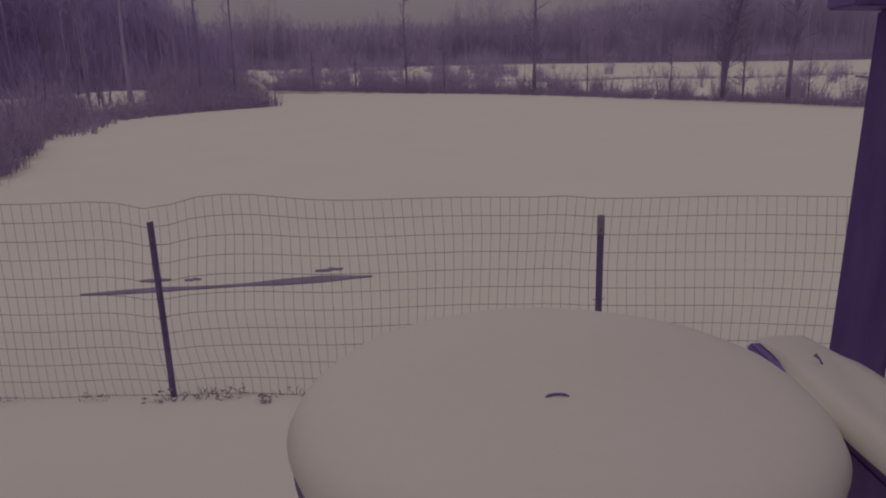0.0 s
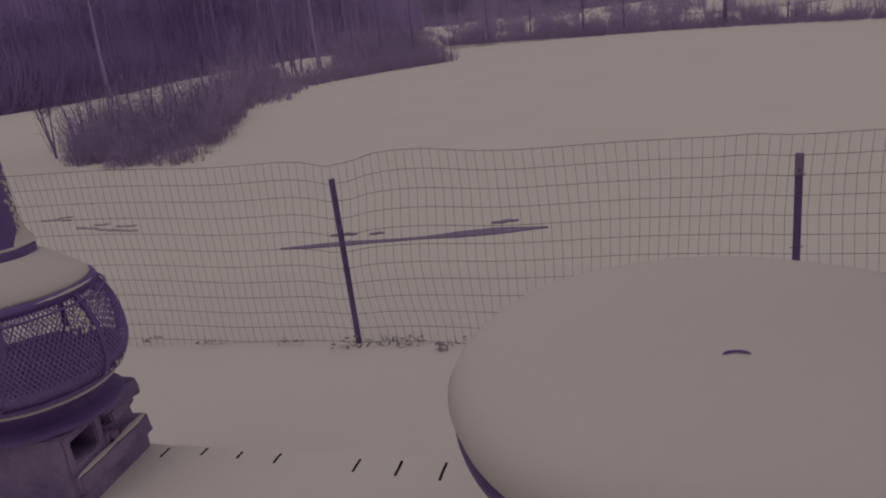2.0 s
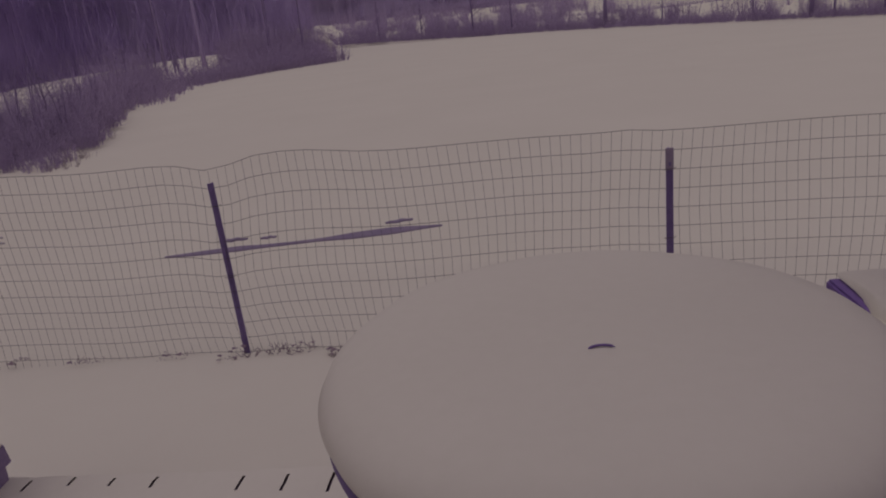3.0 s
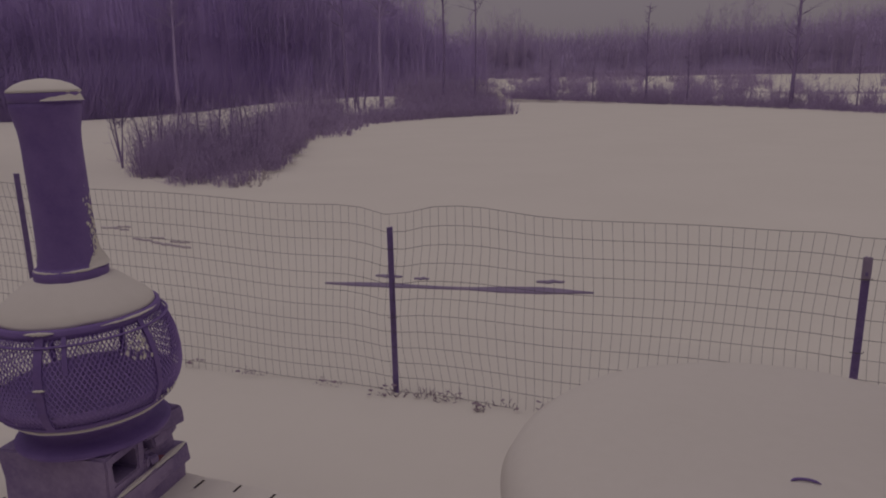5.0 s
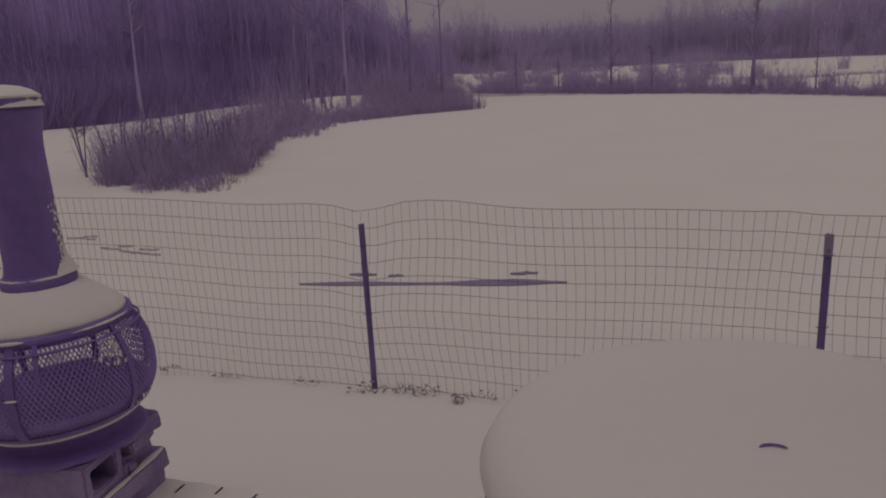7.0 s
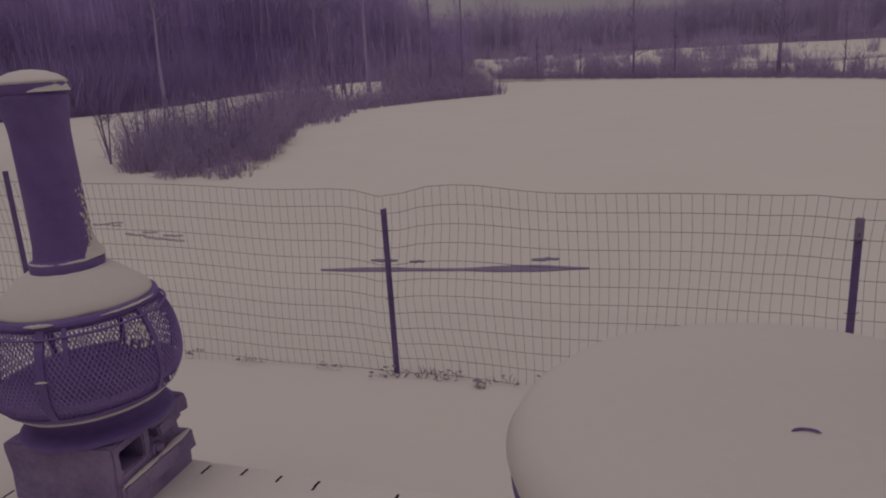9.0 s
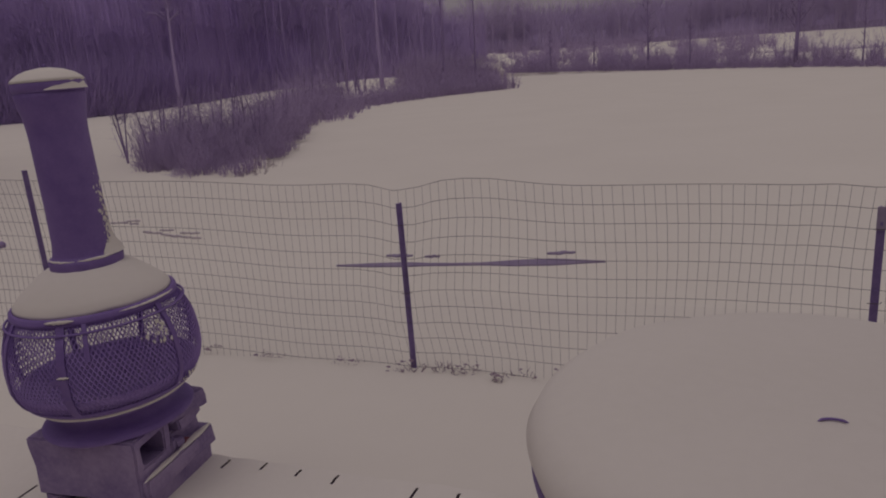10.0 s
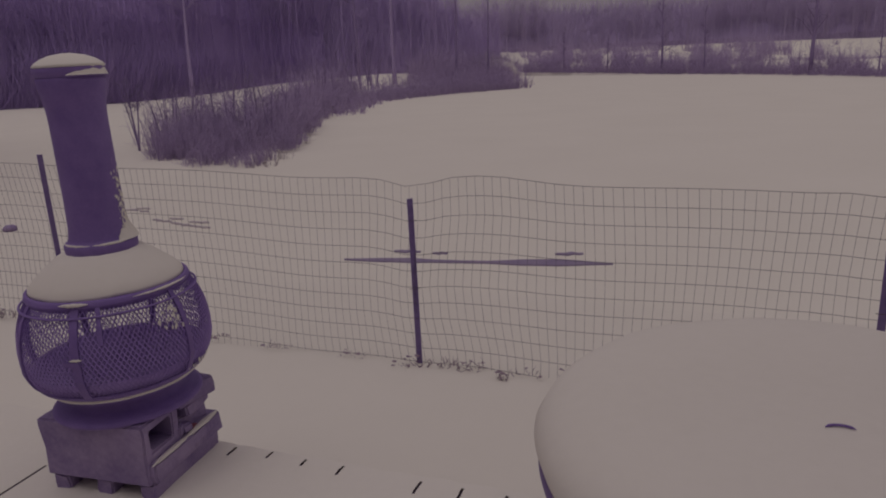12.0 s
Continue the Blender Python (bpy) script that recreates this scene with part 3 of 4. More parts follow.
for x0, y0, dx, dy, w in ((-9.3, 10.02, 0.5, -0.08, 0.06), (-9.05, 10.16, 0.3, 0.02, 0.05), (-8.75, 9.86, 0.55, -0.12, 0.07), (-8.45, 9.98, 0.4, 0.03, 0.05), (-8.2, 9.72, 0.45, -0.05, 0.05),
                          (-10.7, 10.7, 0.42, 0.02, 0.07), (-10.45, 10.86, 0.3, 0.04, 0.05), (-10.2, 10.66, 0.25, -0.03, 0.04)):
    slit("ice_mark", "thin dark trampled streak in the pond snow", (x0, y0, 0), (x0 + dx, y0 + dy, 0), [(0, 0.01), (0.25, w), (0.5, 0.3 * w), (0.75, w), (1, 0.01)], 0.015, SLUSH)


def stone(x, y, z, r, label):
    bm = bmesh.new()
    bmesh.ops.create_icosphere(bm, subdivisions=3, radius=r)
    for v in bm.verts:
        v.co += 0.35 * r * noise.noise_vector(v.co * 2.2 / r * 0.6 + Vector((x, y, 0)))
        v.co.z *= 0.75
    me = bpy.data.meshes.new("stone")
    bm.to_mesh(me)
    bm.free()
    me.materials.append(CONCRETE)
    me.shade_smooth()
    ob = new("stone", me)
    ob.location = (x, y, z + 0.3 * r)
    return tagged(ob, label, "stone")


stone(-11.35, 8.8, POND_Z, 0.11, "small grey stone lying in snow")


# ---- fence ----
def fence_y(x):
    return 3.80 - 0.12 * max(0.0, min(1.0, (-2.0 - x) / 2.2)) ** 1.3 + 0.012 * math.sin(x * 2.3)


def fence_line(x):
    return 1.069 - 0.0185 * x + 0.006 * math.sin(x * 4.1 + 1) - 0.014 * math.exp(-((x + 2.3) / 0.4) ** 2) + 0.015 * min(1.0, max(0.0, (-2.8 - x) / 0.7))


def fence_top(x):
    return fence_line(x) - 0.055 * math.exp(-((x + 1.56) / 0.16) ** 2) + 0.03 * math.exp(-((x + 1.05) / 0.3) ** 2) + 0.012 * math.exp(-((x - 0.62) / 0.1) ** 2)


def wire_point(x, k, vertical=False):
    """A crossing of the welded mesh: k-th line wire from the top, at x along the fence."""
    z = fence_line(x) + (fence_top(x) - fence_line(x)) * (1 - 0.75 * min(k / 11, 1)) - 0.1016 * k
    sag = 0.035 * math.exp(-((x + 1.2) / 0.35) ** 2) * math.sin(math.pi * min(k / 11.0, 1.0))
    bow = 0.045 * math.sin(math.pi * min(k / 11.5, 1)) * math.sin(x * 1.35 + 0.8)
    sway = 0.012 * math.sin(x * 3.1 + k * 0.5) + 0.02 * math.exp(-((x + 1.1) / 0.5) ** 2) * math.sin(k * 0.7)
    return Vector((x + sway, fence_y(x) + bow + 0.012, z - sag * 0.4))


fence = thing("fence", "welded wire garden fence on steel posts, sagging slightly", "fence", (0, 0, 0))
wire_mesh = part("wire_mesh", Tubes().add([wire_point(-6.4 + 0.15 * i, 0) for i in range(64)], 0.0014, 4).mesh(WIRE), WIRE, fence, "rectangular galvanised welded wire")
for k in range(1, 12):
    part("line_wire", Tubes().add([wire_point(-6.4 + 0.12 * i, k) for i in range(80)], 0.0013, 4).mesh(WIRE), WIRE, wire_mesh)
for i in range(188):
    x = -6.4 + 0.0508 * i
    part("stay_wire", Tubes().add([wire_point(x, k) for k in (0, 2, 4, 6, 8, 10, 11.6)], 0.00105, 3).mesh(WIRE), WIRE, wire_mesh)


def steel_post(x, top, tip, lean=0.0, turn=0.0):
    """A studded T-post: a flange with a stem behind it."""
    bm = bmesh.new()
    h = top + 0.3
    for size, at in (((0.036, 0.006, h), (0, 0, h / 2)), ((0.007, 0.030, h), (0, 0.018, h / 2))):
        bmesh.ops.create_cube(bm, size=1, matrix=pose(*at) @ Matrix.Diagonal((*size, 1)))
    bmesh.ops.bevel(bm, geom=bm.edges[:], offset=0.0012, segments=1, affect="EDGES")
    for s in range(int(h / 0.055)):
        bmesh.ops.create_cube(bm, size=1, matrix=pose(0, -0.006, 0.03 + 0.055 * s) @ Matrix.Diagonal((0.012, 0.008, 0.018, 1)))
    at = pose(x, fence_y(x) - 0.02, -0.3, 0, lean, turn)
    p = part("steel_post", bm, STEEL, fence, "dark painted studded steel post", at=at)
    if tip:
        part("post_tip", box((0.039, 0.0125, tip), (0, -0.0015, h - tip / 2 + 0.002), 0.002), STEEL_TIP, p, "paler bare tip")
    return p


steel_post(-1.534, 0.985, 0.0, -0.6)
steel_post(0.845, 0.962, 0.11)
steel_post(-4.17, 1.24, 0.0, -0.4, 75)
steel_post(3.2, 0.95, 0.11)
for x, zz in ((-1.545, 0.86), (0.845, 0.86), (-1.545, 0.45), (0.845, 0.5)):
    part("wire_clip", Tubes().add([(x - 0.03, fence_y(x) - 0.02, zz - 0.004), (x - 0.02, fence_y(x) - 0.034, zz), (x + 0.02, fence_y(x) - 0.034, zz), (x + 0.03, fence_y(x) - 0.018, zz + 0.004)], 0.002, 5).mesh(WIRE), WIRE, fence)


def grass_tuft(x, y, w, h, n, label="dead grass and leaves poking through snow at the fence"):
    ob = thing("grass_tuft", label, "grass", (x, y, 0), 0, "tufts at the fence foot")
    b = np.stack([rng.uniform(-w, w, n), rng.uniform(-0.05, 0.05, n), np.full(n, -0.01)], 1)
    t = b + np.stack([rng.normal(0, 0.5, n) * h, rng.normal(0, 0.4, n) * h, rng.uniform(0.2, 1, n) * h], 1)
    tagged(part("blade", mesh_arrays([spikes(b, t, 0.003, 0.3)], GRASS), GRASS, ob), kind="stuff")
    m = max(3, n // 6)
    verts, faces = [], []
    for k in range(m):
        c = Vector((random.uniform(-w, w), random.uniform(-0.06, 0.04), random.uniform(0.002, min(0.03, h))))
        r = random.uniform(0.005, 0.014)
        q = len(verts)
        for j in range(6):
            a = j * 1.047 + random.uniform(-0.2, 0.2)
            verts.append(c + Vector((r * math.cos(a) * 1.5, r * math.sin(a), random.uniform(-0.3, 0.9) * r)))
        verts.append(c + Vector((0, 0, r * 0.8)))
        faces += [(q + j, q + (j + 1) % 6, q + 6) for j in range(6)]
    tagged(part("dead_leaf", mesh_of(verts, faces, GRASS), GRASS, ob, "curled brown leaves"), kind="stuff")


grass_tuft(-1.54, 3.74, 0.09, 0.04, 22)
grass_tuft(-1.62, 3.67, 0.06, 0.012, 14)
grass_tuft(-1.26, 3.77, 0.13, 0.05, 40)
grass_tuft(-1.00, 3.70, 0.05, 0.03, 24)
grass_tuft(-0.87, 3.77, 0.10, 0.05, 14)
grass_tuft(-0.62, 3.78, 0.08, 0.06, 9)
grass_tuft(-1.98, 3.76, 0.09, 0.010, 26)
grass_tuft(-2.52, 3.77, 0.09, 0.012, 34)
grass_tuft(-4.95, 3.75, 0.12, 0.07, 40)
grass_tuft(-3.0, 3.80, 0.06, 0.02, 20)

# ---- deck ----
PITCH = 0.1478
GAP_X = [-1.556 + PITCH * k for k in range(-12, 24)]
DECK_FAR, DECK_NEAR = 2.085, -1.55
deck = thing("deck", "weathered timber deck under snow", "deck", (0, 0, 0), kind="structure")
board_mesh = None
for i in range(len(GAP_X) - 1):
    if board_mesh is None:
        b = part("board", box((PITCH - 0.012, DECK_FAR - DECK_NEAR, 0.028), (0, 0, 0), 0.003), WOOD, deck)
        board_mesh = b.data
    else:
        b = part("board", board_mesh, WOOD, deck)
    b.matrix_basis = pose(GAP_X[i] + PITCH / 2, (DECK_FAR + DECK_NEAR) / 2, DECK_Z - 0.045)
part("fascia", box((GAP_X[-1] - GAP_X[0], 0.035, 0.2), ((GAP_X[-1] + GAP_X[0]) / 2, DECK_FAR - 0.04, DECK_Z - 0.162), 0.004), WOOD, deck)
for g in GAP_X:
    # added filler just below the snow, so the slots come out less dark
    part("gap_strip", box((0.0115, 0.8, 0.02), (g, 1.68, DECK_Z - 0.026), 0), WOOD, deck)
for k in range(5):
    part("joist", box((0.04, DECK_FAR - DECK_NEAR - 0.2, 0.14), (GAP_X[0] + 0.6 + k * 1.0, (DECK_FAR + DECK_NEAR) / 2, DECK_Z - 0.145), 0), WOOD, deck)

# slots that stay bare between the boards: index from the first slot, near and far end
SLOTS = {-4: (1.42, 1.755), 0: (2.005, 2.062), 1: (2.03, 2.075), 2: (2.02, 2.062), 3: (2.005, 2.062), 5: (1.98, 2.052), 6: (1.968, 2.05), 7: (1.958, 2.052), 8: (1.96, 2.05), 9: (1.965, 2.05), 10: (1.97, 2.045), 11: (1.96, 2.04)}


def deck_snow():
    xs = [GAP_X[0] - 0.02]
    for g in GAP_X:
        xs += [g - 0.05, g - 0.005, g + 0.005, g + 0.05]
    xs.append(GAP_X[-1] + 0.09)
    xs = sorted(xs)
    ys = sorted(set([round(-1.5 + 0.1 * k, 3) for k in range(34)] + [v for s in SLOTS.values() for v in s] + [2.078, 2.092, 2.1, 2.101]))
    drop = {2.092: 0.012, 2.1: 0.035, 2.101: 0.06}
    verts, faces = [], []
    for y in ys:
        for x in xs:
            k = round((x - GAP_X[0]) / PITCH)
            near_gap = abs(x - (GAP_X[0] + PITCH * k)) < 0.01
            z = DECK_Z + 0.006 * noise.noise(Vector((x * 2.5, y * 2.5, 0))) - drop.get(y, 0) - (0.004 if near_gap and y > 1.2 else 0)
            verts.append((x + (0.003 * noise.noise(Vector((k, y * 40, 0))) if near_gap else 0), y + (0.012 * noise.noise(Vector((x * 6, 1, 0))) if y > 2.09 else 0), z))
    nx = len(xs)
    for j in range(len(ys) - 1):
        for i in range(nx - 1):
            k = round(((xs[i] + xs[i + 1]) / 2 - GAP_X[0]) / PITCH)
            slot = abs((xs[i] + xs[i + 1]) / 2 - GAP_X[0] - PITCH * k) < 0.002
            mid = (ys[j] + ys[j + 1]) / 2
            bare = slot and (k - 12) in SLOTS and SLOTS[k - 12][0] < mid < SLOTS[k - 12][1]
            if not bare:
                faces.append((j * nx + i, j * nx + i + 1, (j + 1) * nx + i + 1, (j + 1) * nx + i))
    return mesh_of(verts, faces, SNOW, True)


tagged(new("deck_snow", deck_snow()), "thin even snow on the deck with bare slots", "snow", kind="structure")

# plain unseen house wall, added to close the place behind the camera and dim near snow
house = thing("wall_south", "plain unseen house wall added behind the deck", "wall", (0, 0, 0), kind="structure")
for k in range(16):
    part("siding_board", box((9.0, 0.03, 0.2), (-0.5, -1.62, 0.1 + 0.2 * k), 0.004, (4, 0, 0)), SIDING, house)
part("wall_core", box((9.0, 0.15, 3.3), (-0.5, -1.75, 1.6), 0), SIDING, house)

# ---- table ----
TX, TY, TR = 0.241, 1.427, 0.516
table = thing("round_table", "round dark metal garden table buried under snow", "table", (TX, TY, DECK_Z))
TH = 0.618
v, f = lathe([(0.012, TH - 0.022), (TR - 0.05, TH - 0.022), (TR - 0.021, TH - 0.036), (TR - 0.011, TH - 0.028), (TR - 0.007, TH - 0.012), (TR - 0.012, TH), (TR - 0.045, TH + 0.002), (0.012, TH + 0.002)], 96)
part("tabletop", mesh_of(v, f, TABLE, True), TABLE, table)
v, f = lathe([(TR - 0.085, TH - 0.025), (TR - 0.08, TH - 0.06), (TR - 0.09, TH - 0.06), (TR - 0.095, TH - 0.025)], 64)
part("apron", mesh_of(v, f, TABLE, True), TABLE, table)
for k in range(4):
    a = radians(45 + 90 * k)
    part("leg", Tubes().add([(0.40 * math.cos(a), 0.40 * math.sin(a), TH - 0.03), (0.37 * math.cos(a), 0.37 * math.sin(a), TH - 0.2), (0.38 * math.cos(a), 0.38 * math.sin(a), 0.2), (0.43 * math.cos(a), 0.43 * math.sin(a), -0.012)], 0.014, 10).mesh(TABLE), TABLE, table)
part("hole_ring", Tubes().add([(0.0, 0.0, TH), (0.0, 0.0, TH + 0.05)], 0.026, 20).mesh(TABLE), TABLE, table, "umbrella hole collar")


def table_snow():
    prof = [(TR - 0.022, 0.003), (TR - 0.005, 0.018), (TR + 0.003, 0.045), (TR - 0.013, 0.077), (TR - 0.042, 0.099), (TR - 0.09, 0.111), (TR - 0.16, 0.115), (0.27, 0.117), (0.18, 0.118), (0.1, 0.118), (0.05, 0.118), (0.02, 0.118), (0.002, 0.118)]
    return lathe(prof, 128, 0.02, 3.0)


v, f = table_snow()
f.append(tuple(range(len(v) - 128, len(v))))
snow_cap = new("table_snow", mesh_of(v, f, SNOW, True))
snow_cap.location = (TX, TY, DECK_Z + TH)
tagged(snow_cap, "thick smooth round cushion of snow on the table", "snow cap")
# rim of the umbrella plug that pokes out of the snow
plug = new("umbrella_plug", Tubes().add([(0.026 * math.cos(radians(a)), 0.017 * math.sin(radians(a)), 0) for a in range(30, 151, 10)], [0.0006, 0.0014] + [0.0024] * 9 + [0.0014, 0.0006], 8).mesh(IRON))
plug.matrix_basis = pose(TX - 0.004, TY - 0.106, DECK_Z + TH + 0.1195, 8, 0, 4)
tagged(plug, "dark curved rim of an umbrella hole plug in snow", "plug")

# ---- railing beside the table ----
railing = thing("deck_railing", "low wooden deck railing with a broad snowy cap", "railing", (0.85, 0, DECK_Z))
RZ = 0.655
part("rail_cap", box((0.15, 2.6, 0.036), (0, 0.48, RZ - 0.018), 0.006, cuts=3), WOOD_DARK, railing, "broad flat board")
for y in (1.62, 0.6, -0.6):
    part("post", box((0.085, 0.085, RZ - 0.02), (0.015, y, (RZ - 0.05) / 2), 0.005), WOOD_DARK, railing)
part("lower_rail", box((0.036, 2.3, 0.085), (0.015, 0.48, 0.12), 0.004), WOOD_DARK, railing)
# added board whose dark face stands for the shaded gap below the cap
part("gap_shade_board", box((0.03, 2.38, 0.42), (-0.052, 0.4, RZ - 0.25), 0.004), WOOD_DARK, railing)


def rail_snow():
    n, m = 60, 12
    verts, faces = [], []
    for j in range(n + 1):
        y = -0.82 + 2.6 * j / n
        for i in range(m + 1):
            u = i / m
            edge = min(u, 1 - u)
            end = min(1.0, (n - j) / 5)
            z = 0.034 * min(1, (edge * 9) ** 0.45) * (0.35 + 0.65 * end) * (1 + 0.25 * noise.noise(Vector((u * 3, y * 5, 2))))
            # bare board edge near the far end, snow draped over the sides elsewhere
            open_edge = math.exp(-((y - 1.74) / 0.17) ** 4)
            x = -0.078 + 0.156 * u + 0.026 * open_edge * (1 - min(1, u * 4))
            if i in (1, m - 1):
                x += (-0.016 if i == 1 else 0.014) * (1 - open_edge)
            if i in (0, m):
                drape = (0.03 if y > 1.36 else 0.012) * (1 - open_edge) if i == 0 else 0.03
                x += (-0.009 if i == 0 else 0.008) * (1 - open_edge)
                z = 0.002 - drape * (1 + 0.3 * noise.noise(Vector((y * 9, i, 0))))
            verts.append((x, y, z if i in (0, m) else max(z, 0.003)))
    for j in range(n):
        for i in range(m):
            a = j * (m + 1) + i
            faces.append((a, a + 1, a + m + 2, a + m + 1))
    return mesh_of(verts, faces, SNOW, True)


rs = new("rail_snow", rail_snow())
rs.location = (0.85, 0, DECK_Z + RZ + 0.003)
tagged(rs, "snow lying along the railing cap", "snow cap")
v, f = lathe([(1, 0), (0.97, 0.5), (0.85, 0.8), (0.6, 0.95), (0.3, 0.99), (0.01, 1.0)], 28, 0.12, 2.0)
bridge = new("snow_bridge", mesh_of([(p[0] * 0.05, p[1] * 0.12, p[2] * 0.066) for p in v], f, SNOW, True))
bridge.matrix_basis = pose(0.752, 1.475, DECK_Z + 0.607, 0, 0, 4)
tagged(bridge, "snow bridging the table edge and the railing", "snow")
nail = new("nail", Tubes().add([(0, 0, -0.02), (0, 0, 0.035), (-0.003, 0.006, 0.045)], [0.0022, 0.0022, 0.0045], 8).mesh(IRON))
nail.matrix_basis = pose(0.845, 1.55, DECK_Z + RZ + 0.025, 10, -32, 0)
tagged(nail, "bent dark nail standing in the snowy cap", "nail")

post = thing("deck_post", "tall dark square timber post at the deck edge", "post", (1.182, 2.02, DECK_Z - 0.03))
post.matrix_basis = pose(1.182, 2.02, DECK_Z - 0.03, 0, 1.7, 0)
part("shaft", box((0.14, 0.14, 1.475), (0, 0, 0.7375), 0.006, (0, 0, -31), cuts=2), WOOD_DARK, post)
part("beam", box((2.0, 0.14, 0.36), (0.82, 0, 1.66), 0.006), WOOD_DARK, post, "header beam under the porch roof")
# roof out of view, added above the beam to dim snow on this side
roof = new("unseen_porch_roof", bpy.data.meshes.new("unseen_porch_roof"))
bm = box((2.3, 3.9, 0.1), (2.2, 0.25, DECK_Z + 1.86), 0.01)
bm.to_mesh(roof.data)
bm.free()
roof.data.materials.append(WOOD_DARK)
tagged(roof, "plain unseen porch roof added to shade the near snow", "roof", kind="structure")

# ---- fire stove ----
CX, CY = -1.806, 1.857
BLOCK_H = 0.277
stack = thing("block_stack", "stack of damp grey concrete blocks dusted with snow", "concrete blocks", (-1.812, 1.865, DECK_Z - 0.012), 6)


def cinder_block(size, at, turn, holes, name="block"):
    """A block with a rough face and two cores that go through it along x."""
    sx, sy, sz = size
    bm = bmesh.new()
    ys = [-sy / 2, -sy * 0.33, sy * 0.30, sy / 2] if holes else [-sy / 2, 0, sy / 2]
    zs = [-sz / 2, -sz * (0.3 if sz < 0.2 else 0.02), sz * 0.34, sz / 2] if holes else [-sz / 2, 0, sz / 2]
    grid = {}
    for s in (-1, 1):
        for i, y in enumerate(ys):
            for j, z in enumerate(zs):
                grid[s, i, j] = bm.verts.new((s * sx / 2, y, z))
    ni, nj = len(ys), len(zs)
    hole = lambda i, j: holes and j == 1 and i == 1
    for s in (-1, 1):
        for i in range(ni - 1):
            for j in range(nj - 1):
                if not hole(i, j):
                    q = [grid[s, i, j], grid[s, i + 1, j], grid[s, i + 1, j + 1], grid[s, i, j + 1]]
                    bm.faces.new(q if s > 0 else q[::-1])
    for i in range(ni - 1):
        for j, flip in ((0, 1), (nj - 1, 0)):
            q = [grid[-1, i, j], grid[-1, i + 1, j], grid[1, i + 1, j], grid[1, i, j]]
            bm.faces.new(q if flip else q[::-1])
    for j in range(nj - 1):
        for i, flip in ((0, 0), (ni - 1, 1)):
            q = [grid[-1, i, j], grid[-1, i, j + 1], grid[1, i, j + 1], grid[1, i, j]]
            bm.faces.new(q if flip else q[::-1])
    for i in range(ni - 1):
        for j in range(nj - 1):
            if hole(i, j):
                c = [(i, j), (i + 1, j), (i + 1, j + 1), (i, j + 1)]
                for a in range(4):
                    p, q = c[a], c[(a + 1) % 4]
                    bm.faces.new([grid[1, p[0], p[1]], grid[1, q[0], q[1]], grid[-1, q[0], q[1]], grid[-1, p[0], p[1]]])
    bmesh.ops.recalc_face_normals(bm, faces=bm.faces[:])
    bmesh.ops.bevel(bm, geom=[e for e in bm.edges if len(e.link_faces) == 2 and e.calc_face_angle() > 1], offset=0.006, segments=2, affect="EDGES")
    for v in bm.verts:
        v.co += 0.011 * noise.noise_vector((v.co + Vector(at)) * 15)
    return part(name, bm, CONCRETE, stack, at=pose(*at, 0, 0, turn))


# a tall front block on feet, a lower course behind it that juts out on one side, broken pieces on top
cinder_block((0.41, 0.385, 0.075), (0.004, 0.008, 0.1025), 0, False, "lower_block")
for x in (-0.17, 0.0, 0.165):
    cinder_block((0.06, 0.375, 0.075), (x, 0, 0.0315), 0, False, "foot_block")
cinder_block((0.395, 0.19, 0.207), (-0.010, -0.105, 0.1735), 0, True, "hollow_block")
cinder_block((0.33, 0.17, 0.052), (0.0, 0.10, 0.165), -7, False, "broken_slab")
cinder_block((0.30, 0.15, 0.05), (0.03, 0.105, 0.212), 5, False, "broken_slab")
cinder_block((0.07, 0.05, 0.04), (0.155, -0.01, 0.16), 28, False, "rubble")
cinder_block((0.05, 0.04, 0.03), (0.165, 0.035, 0.155), -15, False, "rubble")
cinder_block((0.17, 0.17, 0.062), (0.108, 0.112, 0.262), -10, False, "broken_slab")
cinder_block((0.15, 0.15, 0.05), (-0.085, 0.10, 0.258), 6, False, "broken_slab")
part("brick_chip", box((0.03, 0.05, 0.018), (0.178, 0.06, 0.137), 0.003, (0, 0, 12), 0.004, 2), RED_BIT, stack, "small red brick chip")


def snow_patch(at, size, turn, label):
    v, f = lathe([(1, 0), (0.9, 0.45), (0.7, 0.75), (0.4, 0.95), (0.01, 1.0)], 24, 0.35, at[0] * 9)
    ob = new("snow_patch", mesh_of([(p[0] * size[0], p[1] * size[1], p[2] * size[2]) for p in v], f, SNOW, True))
    ob.matrix_basis = pose(-1.812, 1.865, DECK_Z - 0.012, 0, 0, 6) @ pose(*at, 0, 0, turn)
    return tagged(ob, label, "snow patch")


snow_patch((0.09, -0.135, 0.274), (0.10, 0.05, 0.012), 20, "snow on the corner of the block stack")
snow_patch((-0.15, -0.10, 0.274), (0.05, 0.08, 0.008), 0, "snow on the corner of the block stack")
snow_patch((0.199, -0.09, 0.137), (0.011, 0.10, 0.008), 0, "snow line on the ledge of the blocks")
snow_patch((0.198, 0.09, 0.137), (0.014, 0.10, 0.009), 0, "snow line on the ledge of the blocks")

stove = thing("chiminea", "black iron mesh chiminea with snow on its shoulders", "outdoor stove", (CX, CY, DECK_Z - 0.012 + BLOCK_H))
B0 = BLOCK_H + DECK_Z - 0.012
STOVE = Matrix.Translation((CX, CY, B0)) @ Matrix.Rotation(radians(1.1), 4, Vector((0.7, -0.7, 0)))
stove.matrix_basis = STOVE


